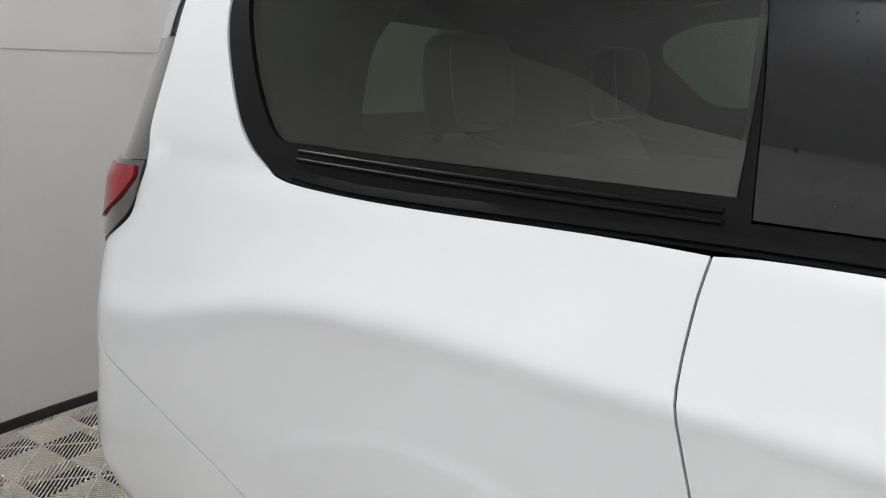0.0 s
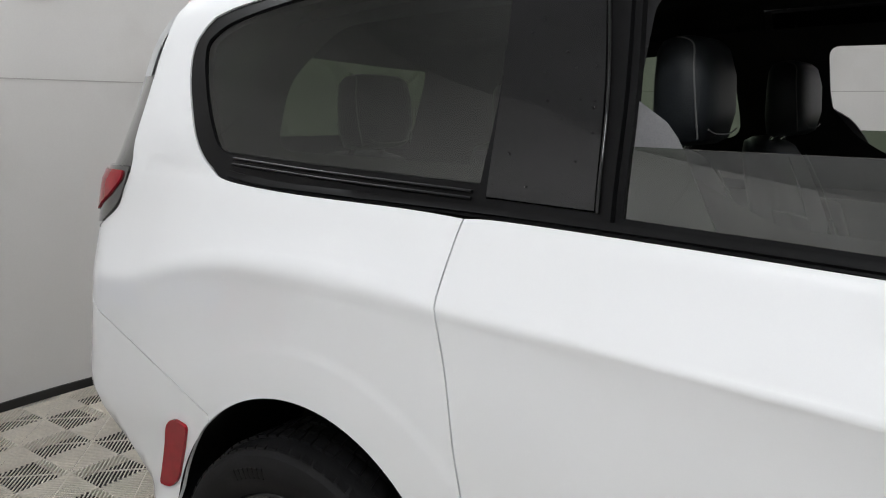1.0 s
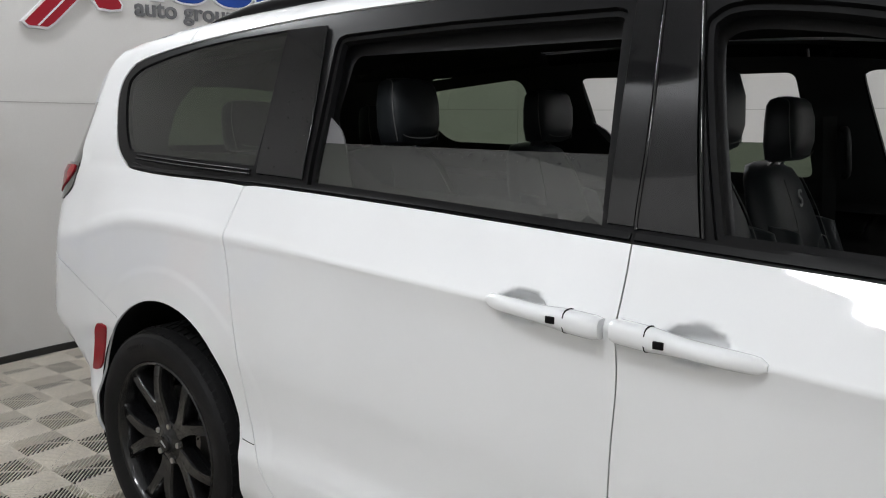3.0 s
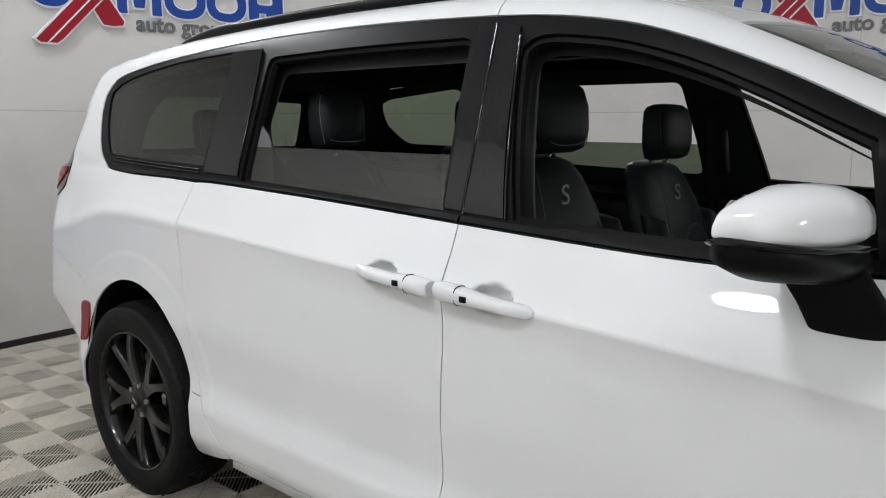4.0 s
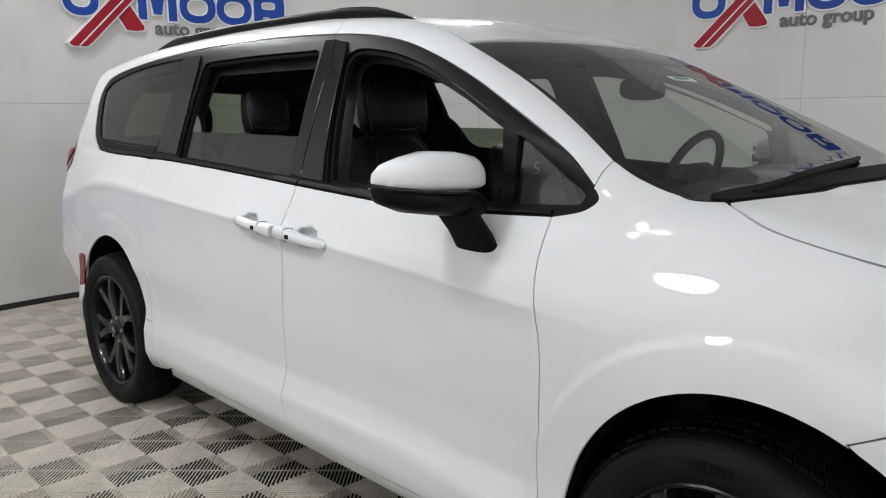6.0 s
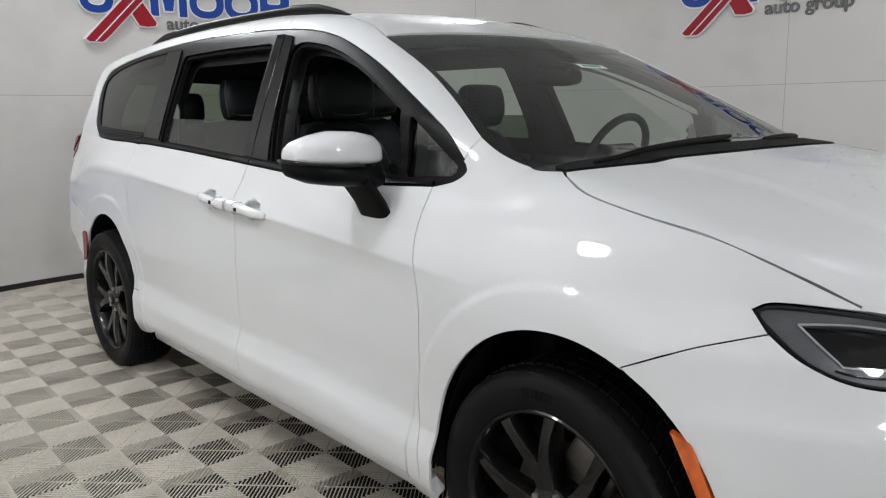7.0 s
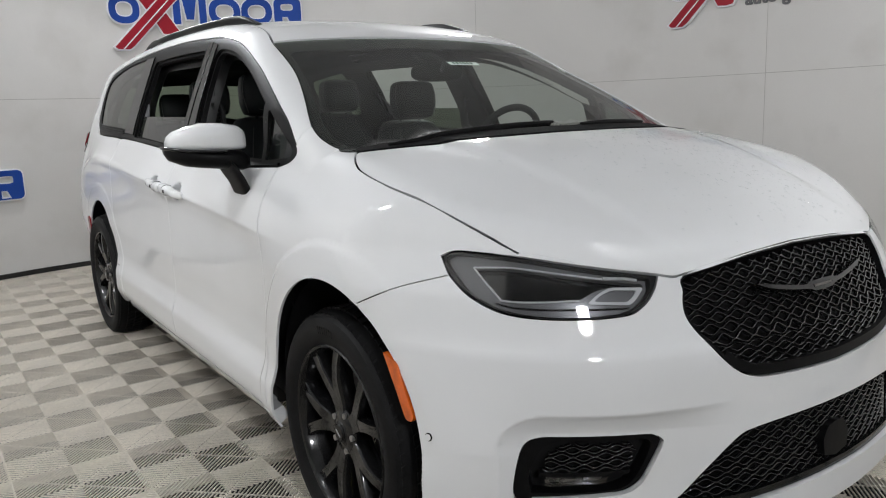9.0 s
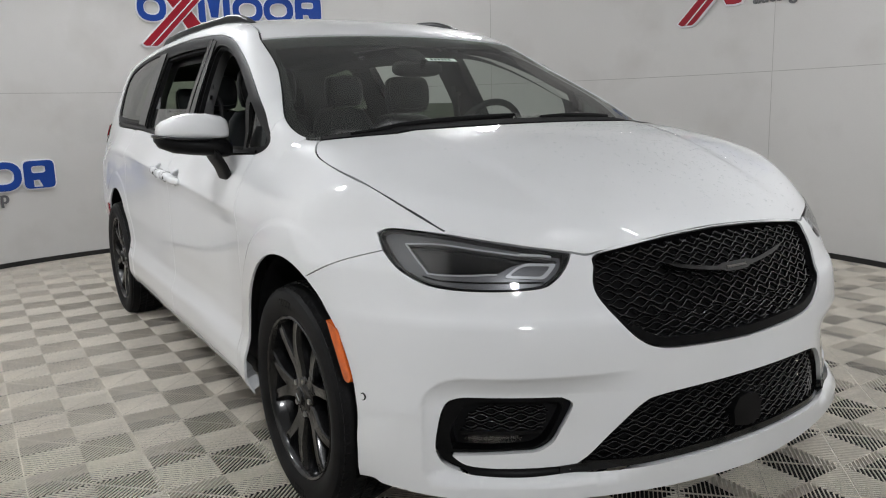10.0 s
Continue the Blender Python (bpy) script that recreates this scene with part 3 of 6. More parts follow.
def panel(name, kind, outline, material, parent, label="", holes=(), lift=0.0, gap=0.0016, fl=0.014, res=0.03, left=False, fine=(), rows=()):
    """A skin on the body inside an outline, with turned-in edges. left: on the other side."""
    ku = 57.3 / 0.95 if kind in ("front", "rear") else 1.0
    kv = 57.3 / 0.7 if kind == "section" else 1.0
    flat = [[(q[0] / ku, q[1] / kv) for q in lp] for lp in (outline, *holes)]
    loops = [dense(grow(flat[0], -gap), res * 0.7)] + [dense(grow(h, gap), res * 0.7) for h in flat[1:]]
    pts, idx = [], []
    for lp in loops:
        idx.append(list(range(len(pts), len(pts) + len(lp))))
        pts += lp
    nb = len(pts)
    A = np.array(loops[0])
    x0, x1, y0, y1 = A[:, 0].min(), A[:, 0].max(), A[:, 1].min(), A[:, 1].max()
    gx, gy = np.meshgrid(np.arange(x0 + res / 2, x1, res), np.arange(y0 + res / 2, y1, res))
    gx[1::2] += res / 2
    G = np.stack([gx.ravel(), gy.ravel()], 1)
    extra = []
    for fx, fy, fa, fb in fine:
        G = G[((G[:, 0] - fx) / fa) ** 2 + ((G[:, 1] - fy) / fb) ** 2 > 1]
        ux, uy = np.meshgrid(np.arange(fx - fa, fx + fa, 0.007), np.arange(fy - fb, fy + fb, 0.007))
        U = np.stack([ux.ravel(), uy.ravel()], 1)
        G = np.concatenate([G, U[((U[:, 0] - fx) / fa) ** 2 + ((U[:, 1] - fy) / fb) ** 2 < 1]])
    for row in rows:
        q = np.array(row)
        q = q[(q[:, 0] > x0 - 0.05) & (q[:, 0] < x1 + 0.05)]
        if len(q):
            G = G[np.array([np.min((q[:, 0] - g[0]) ** 2 + (q[:, 1] - g[1]) ** 2) for g in G]) > 0.011 ** 2]
            extra.append(q)
    G = np.concatenate([G, *extra]) if extra else G
    keep = in_rings(G, loops)
    allp = np.concatenate([np.array(lp) for lp in loops])
    G = G[keep]
    if len(G):
        far = np.array([np.min((allp[:, 0] - g[0]) ** 2 + (allp[:, 1] - g[1]) ** 2) for g in G]) > (res * (0.2 if rows else 0.45)) ** 2
        G = G[far]
    pv = [Vector(p) for p in pts] + [Vector(g) for g in G]
    edges = [(lp[i], lp[(i + 1) % len(lp)]) for lp in idx for i in range(len(lp))]
    V2, _, F2, orig, _, _ = geometry.delaunay_2d_cdt(pv, edges, [], 0, 1e-6)
    flat2 = np.array([tuple(p) for p in V2])
    inn = in_rings(np.array([flat2[list(f)].mean(0) for f in F2]), loops)
    F2 = [f for f, c in zip(F2, inn) if c]
    where = {}
    for k, o in enumerate(orig):
        for q in o:
            where[q] = k
    uv = np.array([(p[0] * ku, p[1] * kv) for p in V2])
    P = surf(kind, uv)
    N = grad(P)
    P = P + N * lift
    n = len(P)
    verts = list(map(tuple, P))
    faces, fn = [], []
    for f in F2:
        a, b, c = (P[i] for i in f[:3])
        f = tuple(f)
        if np.dot(np.cross(b - a, c - a), N[f[0]]) < 0:
            f = f[::-1]
        faces.append(f)
        fn.append([N[i] for i in f])
    if fl:
        Q = P - N * fl
        for lp in idx:
            k = [where[i] for i in lp if i in where]
            base = len(verts)
            verts += [tuple(Q[i]) for i in k]
            m = len(k)
            for i in range(m):
                j = (i + 1) % m
                q = (k[i], base + i, base + j, k[j])
                faces.append(q)
                d = np.cross(P[k[j]] - P[k[i]], N[k[i]])
                d = d / max(np.linalg.norm(d), 1e-9)
                fn.append([d] * 4)
    if left:
        verts = [(v[0], -v[1], v[2]) for v in verts]
        fn = [[np.array((q[0], -q[1], q[2])) for q in f] for f in fn]
    if left:
        faces = [f[::-1] for f in faces]
        fn = [f[::-1] for f in fn]
    me = bpy.data.meshes.new(name)
    me.from_pydata(verts, [], faces)
    me.materials.append(material)
    shade(me)
    if fl:
        rim = set()
        for lp in idx:
            k = [where[i] for i in lp if i in where]
            rim |= {frozenset((k[i], k[i - 1])) for i in range(len(k))}
        for e in me.edges:
            e.use_edge_sharp = frozenset(e.vertices) in rim
    me.normals_split_custom_set([tuple(q) for f in fn for q in f])
    ob = new(name, me)
    ob.parent = parent
    return tagged(ob, label=label)


# ---- outlines of the body ----
DLO_LOW = [(-0.335, 1.234), (-0.27, 1.223), (-0.08, 1.212), (0.46, 1.198), (1.04, 1.174), (1.53, 1.147), (2.0, 1.123), (2.3, 1.120), (2.60, 1.130), (2.68, 1.148), (2.718, 1.172)]
DLO_TOP = [(2.718, 1.172), (2.716, 1.194), (2.60, 1.288), (2.394, 1.396), (2.179, 1.497), (1.921, 1.590), (1.70, 1.636), (1.475, 1.660), (0.95, 1.682), (0.35, 1.678), (-0.20, 1.642), (-0.43, 1.612), (-0.520, 1.590)]
DLO_REAR = [(-0.520, 1.590), (-0.548, 1.562), (-0.562, 1.52), (-0.535, 1.445), (-0.460, 1.33), (-0.400, 1.270), (-0.335, 1.234)]
Q_GLASS = ring_of([(-0.275, 1.281), (-0.1, 1.272), (0.345, 1.254)], [(0.345, 1.254), (0.343, 1.43), (0.310, 1.648)], [(0.310, 1.648), (0.0, 1.636), (-0.26, 1.610), (-0.43, 1.580), (-0.495, 1.553), (-0.515, 1.515), (-0.455, 1.41), (-0.39, 1.327), (-0.34, 1.287), (-0.275, 1.281)])
D_POST = ring_of([(0.363, 1.232), (0.56, 1.224)], [(0.56, 1.224), (0.535, 1.42), (0.478, 1.648)], [(0.478, 1.648), (0.308, 1.648)], [(0.308, 1.648), (0.348, 1.40), (0.363, 1.232)])
S_WIN = ring_of([(0.586, 1.209), (1.0, 1.189), (1.466, 1.163)], [(1.466, 1.163), (1.448, 1.33), (1.415, 1.575)], [(1.415, 1.575), (1.410, 1.600), (1.385, 1.610)], [(1.385, 1.610), (0.95, 1.618), (0.57, 1.615)], [(0.57, 1.615), (0.545, 1.606), (0.540, 1.58)], [(0.540, 1.58), (0.570, 1.40), (0.586, 1.209)])
S_POST = ring_of([(1.470, 1.178), (1.527, 1.175)], [(1.527, 1.175), (1.518, 1.36), (1.484, 1.640)], [(1.484, 1.640), (1.425, 1.642)], [(1.425, 1.642), (1.455, 1.36), (1.470, 1.178)])
F_POST = ring_of([(1.533, 1.172), (1.655, 1.165)], [(1.655, 1.165), (1.615, 1.36), (1.566, 1.625)], [(1.566, 1.625), (1.490, 1.637)], [(1.490, 1.637), (1.524, 1.36), (1.533, 1.172)])
F_WIN = ring_of([(1.680, 1.166), (2.05, 1.148), (2.44, 1.142)], [(2.44, 1.142), (2.402, 1.352)], [(2.402, 1.352), (2.32, 1.390), (2.18, 1.455), (2.02, 1.519), (1.86, 1.566), (1.72, 1.590), (1.64, 1.595), (1.600, 1.580), (1.588, 1.545), (1.62, 1.40), (1.680, 1.166)])
T_WIN = round_ring([(2.468, 1.150), (2.672, 1.163), (2.684, 1.184), (2.458, 1.326)], 0.014)
SEAM_QS = [(0.332, 1.198), (0.326, 1.14), (0.330, 1.062), (0.360, 0.945), (0.384, 0.83), (0.412, 0.73), (0.452, 0.57), (0.510, 0.465), (0.577, 0.385), (0.66, 0.332)]
SEAM_SF = [(1.532, 1.147), (1.543, 1.03), (1.548, 0.90), (1.542, 0.78), (1.540, 0.64), (1.546, 0.545), (1.545, 0.448), (1.565, 0.383), (1.600, 0.330)]
SEAM_FF = [(2.60, 1.130), (2.612, 1.03), (2.648, 0.84), (2.650, 0.70), (2.650, 0.55), (2.662, 0.45), (2.685, 0.325)]
FAX, FAZ, RAX, RAZ, ARCH_R = 3.15, 0.41, 0.02, 0.39, 0.410
BUMP_F = [(3.322, 0.814), (3.440, 0.868), (3.525, 0.897)]
BUMP_R = [(-0.785, 0.905), (-0.669, 0.873), (-0.465, 0.813), (-0.253, 0.742)]
HOOD_CUT = [(2.995, -0.785), (3.03, -0.815), (3.12, -0.852), (3.274, -0.861), (3.43, -0.848), (3.54, -0.814), (3.646, -0.767), (3.682, -0.748)]
LAMP_TOP = [(58.6, 0.951), (56.6, 0.963), (52.0, 0.960), (47.2, 0.952), (38.0, 0.927), (29.2, 0.902)]
LAMP_LOW = [(29.2, 0.902), (30.3, 0.866), (32.0, 0.836), (34.5, 0.820), (42.1, 0.817), (49.0, 0.828), (53.8, 0.864), (57.0, 0.909), (58.6, 0.951)]
GRILLE_R = [(0, 0.925), (12, 0.918), (24.6, 0.897), (26.0, 0.86), (26.1, 0.805), (23.6, 0.741), (20.5, 0.683), (17.5, 0.655), (13.0, 0.643), (0, 0.634)]
LOW_R = [(0, 0.535), (10, 0.533), (17.0, 0.527), (20.0, 0.512), (24.1, 0.446), (27.4, 0.384), (29.3, 0.356), (28.6, 0.341), (19.2, 0.342), (0, 0.344)]
FOG = ring_of([(31.2, 0.538), (36.0, 0.541), (42.0, 0.543), (45.2, 0.540), (47.0, 0.518), (47.9, 0.450), (48.0, 0.400), (46.9, 0.362), (44.4, 0.345), (41.6, 0.340), (36.0, 0.338), (30.4, 0.341)], [(30.4, 0.341), (30.2, 0.355)],
              [(30.2, 0.355), (32.8, 0.3535), (38.0, 0.354), (41.6, 0.356), (44.4, 0.364), (46.2, 0.388)], [(46.2, 0.388), (42.0, 0.393), (37.5, 0.397), (34.6, 0.400), (32.6, 0.420), (31.4, 0.455), (29.9, 0.510), (30.0, 0.526), (31.2, 0.538)])
WS_EDGE = [(2.098, -0.650), (2.25, -0.668), (2.39, -0.690), (2.56, -0.742), (2.72, -0.800), (2.80, -0.806), (2.90, -0.795), (2.985, -0.776)]
WS_LOW = [(2.985, -0.776), (3.045, -0.66), (3.10, -0.50), (3.138, -0.28), (3.152, 0.0)]
HOOD_REAR = [(2.995, -0.785), (3.06, -0.66), (3.115, -0.50), (3.155, -0.28), (3.17, 0.0)]


def mirrored(half, flip_u):
    """The other half of a symmetric outline, back to the start."""
    return [(-u, v) if flip_u else (u, -v) for u, v in reversed(half)]


van = empty("minivan", (0, 0, 0), label="white minivan with black trim and dark wheels, side windows partly lowered", category="car")

# extra lines of points along the shoulder crease and round the wheel arches
xs = np.arange(-0.8, 3.5, 0.011)
LINES = [np.stack([xs, spl(CREASE, xs) + d], 1) for d in (-0.050, -0.038, -0.027, -0.016, -0.007, 0.0, 0.007, 0.016, 0.027, 0.038, 0.050)]
for cx, cz in ((3.15, 0.41), (0.02, 0.39)):
    for rr in (0.505, 0.515, 0.525, 0.535, 0.545, 0.555):
        aa = np.radians(np.arange(-20, 205, 2.6))
        LINES.append(np.stack([cx + rr * np.cos(aa), cz + rr * np.sin(aa)], 1))

SILL_JOINT = surf("side", smooth_path([(0.432, 0.503), (0.455, 0.5005), (0.484, 0.499)]))
tube("sill_joint", SILL_JOINT + grad(SILL_JOINT) * 0.0002, 0.0012, MATT_BLACK, van, "thin dark joint ahead of the rear wheel", 6)
# upper edge of the rear quarter, under the roof panel
TOP_SIDE = conv([(-0.22, -0.566), (-0.46, -0.550), (-0.70, -0.539)], "top", "side")

# side panels on both sides
for L in (False, True):
    r = 0.045 if L else 0.028
    ros = r * 1.2
    # rear quarter
    q_out = ring_of([(0.332, 1.198), (0.2, 1.205), (-0.08, 1.212), (-0.27, 1.223), (-0.335, 1.234)], DLO_REAR[::-1],
                    [(-0.520, 1.590), (-0.43, 1.612), (-0.20, 1.642)], [(-0.20, 1.642), TOP_SIDE[0]], TOP_SIDE,
                    [TOP_SIDE[-1], (-0.706, 1.46), (-0.702, 1.318), (-0.687, 1.235), (-0.698, 1.184), (-0.714, 1.135), (-0.79, 1.088)], [(-0.79, 1.088), (-0.79, 0.91)], BUMP_R,
                    arch(RAX, RAZ, ARCH_R, 128.8, -14, 28), [arch(RAX, RAZ, ARCH_R, -14, -14, 1)[0], (0.452, 0.285)], [(0.452, 0.285), (0.58, 0.305), (0.66, 0.328)], SEAM_QS[::-1])
    panel("quarter_panel", "side", q_out, PAINT, van, "white rear quarter panel", res=r, left=L, fl=0.008, rows=() if L else LINES)
    # sliding door
    s_out = ring_of(SEAM_QS, [(0.66, 0.332), (1.1, 0.332), (1.600, 0.330)], SEAM_SF[::-1], [(1.532, 1.147), (1.04, 1.174), (0.46, 1.198), (0.332, 1.198)])
    sdoor = panel("sliding_door", "side", s_out, PAINT, van, "white sliding side door", res=r, left=L, fine=() if L else [(1.385, 1.03, 0.125, 0.075)], rows=() if L else LINES)
    f_out = ring_of(SEAM_SF, [(1.600, 0.330), (2.1, 0.328), (2.685, 0.325)], SEAM_FF[::-1], [(2.60, 1.130), (2.3, 1.120), (2.0, 1.123), (1.532, 1.147)])
    fdoor = panel("front_door", "side", f_out, PAINT, van, "white front door", res=r, left=L, fine=() if L else [(1.70, 1.01, 0.125, 0.075)], rows=() if L else LINES)
    panel("rocker_panel", "side", ring_of([(0.66, 0.326), (1.6, 0.325), (2.690, 0.320)], [(2.690, 0.320), (2.72, 0.278)], [(2.72, 0.278), (1.6, 0.278), (0.63, 0.284)], [(0.63, 0.284), (0.645, 0.305), (0.66, 0.326)]),
          PAINT, van, "white rocker panel", res=r, left=L, fl=0.05)
    # front fender, up to the bonnet line
    hc = conv(HOOD_CUT, "top", "side")
    wl = conv(WS_EDGE[4:], "top", "side")
    lt = conv(LAMP_TOP[:4], "front", "side")
    ll = conv([(57.0, 0.909)], "front", "side")
    fen = ring_of(SEAM_FF[::-1], [(2.60, 1.130), (2.68, 1.148), (2.718, 1.172), (2.713, 1.190), (2.70, 1.200)], [(2.70, 1.200), wl[0]], wl, hc, lt[::-1], [lt[0], ll[0]], [ll[0], BUMP_F[2]],
                  BUMP_F[::-1], arch(FAX, FAZ, ARCH_R, 66, 194, 24), [arch(FAX, FAZ, ARCH_R, 194, 194, 1)[0], (2.735, 0.275)], [(2.735, 0.275), (2.70, 0.28), (2.685, 0.325)])
    panel("front_fender", "side", fen, PAINT, van, "white front fender", res=r * 0.9, left=L, fl=0.008, rows=() if L else LINES)
    # roof side and windscreen pillar
    roof_edge = [(2.098, -0.650), (1.95, -0.612), (1.75, -0.598), (1.47, -0.592), (0.9, -0.588), (0.3, -0.582), (-0.22, -0.566)]
    re_ = conv(roof_edge, "top", "section")
    we = conv(WS_EDGE[:5], "top", "section")
    cut_top = conv([(1.466, -0.592)], "top", "section")[0]
    cut_low = conv([(1.475, 1.660)], "side", "section")[0]
    front_piece = ring_of([conv([(2.702, 1.206)], "side", "section")[0], we[4]], we[::-1], re_[:3] + [cut_top], [cut_top, cut_low],
                          conv([(1.475, 1.660), (1.70, 1.636), (1.921, 1.590), (2.179, 1.497), (2.394, 1.396), (2.60, 1.288), (2.702, 1.206)], "side", "section"))
    panel("pillar_frame", "section", front_piece, PAINT, van, "white windscreen pillar and roof side", res=r, left=L)
    end_low = conv([(-0.20, 1.642)], "side", "section")[0]
    rear_piece = ring_of([cut_low, cut_top], [cut_top] + re_[4:], [re_[-1], conv([TOP_SIDE[0]], "side", "section")[0], end_low],
                         conv([(-0.20, 1.642), (0.35, 1.678), (0.95, 1.682), (1.475, 1.660)], "side", "section"))
    panel("roof_side_frame", "section", rear_piece, PAINT, van, "white roof side above the sliding door", res=r, left=L)
    # black window band with its openings
    band = ring_of(DLO_LOW, DLO_TOP, DLO_REAR)
    band_o = panel("window_surround", "side", band, SATIN_BLACK, van, "black window surround", holes=[Q_GLASS, S_WIN, F_WIN, T_WIN, D_POST, S_POST, F_POST], lift=-0.003, gap=0.001, fl=0.03, res=r, left=L)
    panel("belt_moulding", "side", ring_of([(-0.30, 1.231), (-0.2, 1.2205), (-0.06, 1.2145), (0.46, 1.201), (1.04, 1.177), (1.527, 1.150)], [(1.527, 1.150), (1.527, 1.165)], [(1.527, 1.165), (1.04, 1.194), (0.46, 1.217), (-0.06, 1.228), (-0.2, 1.236), (-0.30, 1.247)]),
          SATIN_BLACK, van, "black belt moulding", lift=0.004, fl=0.01, res=r, left=L)
    panel("belt_moulding", "side", ring_of([(1.533, 1.150), (2.0, 1.126), (2.3, 1.123), (2.60, 1.133)], [(2.60, 1.133), (2.60, 1.146)], [(2.60, 1.146), (2.3, 1.137), (2.0, 1.142), (1.533, 1.165)]),
          SATIN_BLACK, van, "black belt moulding", lift=0.004, fl=0.01, res=r, left=L)
    panel("pillar_cover", "side", D_POST, GLOSS_BLACK, van, "glossy black pillar cover", lift=0.001, fl=0.012, res=ros, left=L)
    panel("pillar_cover", "side", S_POST, GLOSS_BLACK, van, "glossy black pillar cover", lift=0.001, fl=0.012, res=ros, left=L)
    panel("pillar_cover", "side", F_POST, GLOSS_BLACK, van, "glossy black pillar cover", lift=0.001, fl=0.012, res=ros, left=L)
    panel("quarter_window", "side", Q_GLASS, GREEN_GLASS, van, "dark privacy glass", lift=-0.008, fl=0.004, res=0.05, left=L)
    for k, (za, zb) in enumerate(((1.266, 1.240), (1.254, 1.229))):
        P = surf("side", smooth_path([(-0.29, za + 0.004), (0.0, (za * 0.55 + zb * 0.45)), (0.335, zb)]))
        P = P + grad(P) * 0.001
        if L:
            P = P * np.array((1, -1, 1))
        tube("window_rail", P, 0.0032, SATIN_BLACK, band_o, "thin black rail under the window", 8)
    for edge in ([(0.564, 1.222), (0.540, 1.42), (0.484, 1.64)], [(1.531, 1.17), (1.522, 1.36), (1.488, 1.638)], [(1.660, 1.165), (1.622, 1.36), (1.574, 1.60)]):
        P = surf("side", smooth_path(edge))
        P = P + grad(P) * 0.001
        if L:
            P = P * np.array((1, -1, 1))
        tube("window_rail", P, 0.0034, GLOSS_BLACK, band_o, "glossy upright bead at the pillar", 8)
    cw_ob = panel("corner_window", "side", T_WIN, CLEAR_GLASS, van, "small triangular window", lift=-0.008, fl=0.004, res=0.05, left=L)
    pv = Vector((2.58, 0.87 if L else -0.87, 1.155))
    cw_ob.matrix_basis = Matrix.Translation(pv) @ Matrix.Rotation(radians(3.5 if L else -3.5), 4, "X") @ Matrix.Translation(-pv)
    low_glass = round_ring([(0.578, 1.18), (1.475, 1.135), (1.446, 1.317), (0.555, 1.330)], 0.012)
    corner = [(0.545, 1.435), (0.566, 1.435), (0.569, 1.415), (0.580, 1.402), (0.605, 1.386), (0.632, 1.369), (0.652, 1.348), (0.667, 1.327), (0.705, 1.262), (0.75, 1.19), (0.56, 1.195)]
    panel("corner_trim", "side", corner, CORNER_GREY, sdoor, "grey plastic corner trim behind the glass", lift=-0.029, fl=0.006, res=0.05, left=L)
    panel("door_window", "side", low_glass, LOW_GLASS, sdoor, "half-lowered privacy glass", lift=-0.022, fl=0.004, res=0.05, left=L)
    panel("window_channel", "side", S_WIN, MATT_BLACK, sdoor, "black window channel", holes=[grow(S_WIN, -0.012)], lift=-0.016, fl=0.02, gap=0.0, res=r, left=L)
    panel("window_channel", "side", F_WIN, MATT_BLACK, fdoor, "black window channel", holes=[grow(F_WIN, -0.012)], lift=-0.016, fl=0.02, gap=0.0, res=r, left=L)
    # inner trim that shows through the openings
    panel("pillar_trim", "side", ring_of([(-0.45, 1.23), (1.0, 1.15), (2.70, 1.10)], [(2.70, 1.10), (2.70, 1.19), (2.394, 1.345), (2.179, 1.452), (1.921, 1.552), (1.70, 1.606), (1.475, 1.630), (0.95, 1.650), (0.35, 1.646), (-0.20, 1.612), (-0.48, 1.57)], [(-0.48, 1.57), (-0.5, 1.48), (-0.45, 1.23)]),
                 CABIN, van, "black inner pillar trim", holes=[round_ring([(-0.18, 1.33), (0.325, 1.315), (0.305, 1.600), (-0.22, 1.560), (-0.34, 1.50)], 0.06) if L else round_ring([(-0.25, 1.315), (0.325, 1.305), (0.305, 1.60), (-0.16, 1.585), (-0.27, 1.47)], 0.05), round_ring([(0.80, 1.24), (1.44, 1.21), (1.43, 1.33), (1.395, 1.580), (0.555 if not L else 0.585, 1.590), (0.56 if not L else 0.59, 1.42), (0.62 if not L else 0.66, 1.33)], 0.03), grow(F_WIN, -0.018), T_WIN], lift=-0.075, fl=0.0, res=0.05, left=L)
    panel("door_trim", "side", ring_of([(-0.45, 1.235), (1.0, 1.172), (2.70, 1.115)], [(2.70, 1.115), (2.70, 0.34)], [(2.70, 0.34), (0.55, 0.34)], [(0.55, 0.34), (0.5, 0.8), (-0.3, 0.86), (-0.45, 1.235)]), CABIN, van, "black door lining", lift=-0.085, fl=0.05, res=0.08, left=L)
    # side markers
    panel("side_marker", "side", round_ring([(-0.462, 0.520), (-0.412, 0.680), (-0.382, 0.705), (-0.325, 0.700), (-0.382, 0.552), (-0.41, 0.525)], 0.02), RED_LENS, van, "red side marker lens", lift=0.007, fl=0.02, res=0.02, left=L)
    panel("side_marker", "front", round_ring([(66.4, 0.712), (63.8, 0.690), (60.9, 0.562), (61.3, 0.548), (62.4, 0.550), (64.0, 0.62), (65.8, 0.69)], 0.4), AMBER, van, "amber side marker lens", lift=0.006, fl=0.02, res=0.02, left=L)
    # tail lamp wrapping the corner
    tl_edge = conv([(-0.704, 1.46), (-0.684, 1.236), (-0.706, 1.15), (-0.770, 1.096)], "side", "rear")
    up = ring_of([tl_edge[0], tl_edge[1]], [tl_edge[1], (tl_edge[1][0] - 10, 1.232)], [(tl_edge[1][0] - 10, 1.232), (tl_edge[0][0] - 4, 1.46)], [(tl_edge[0][0] - 4, 1.46), tl_edge[0]])
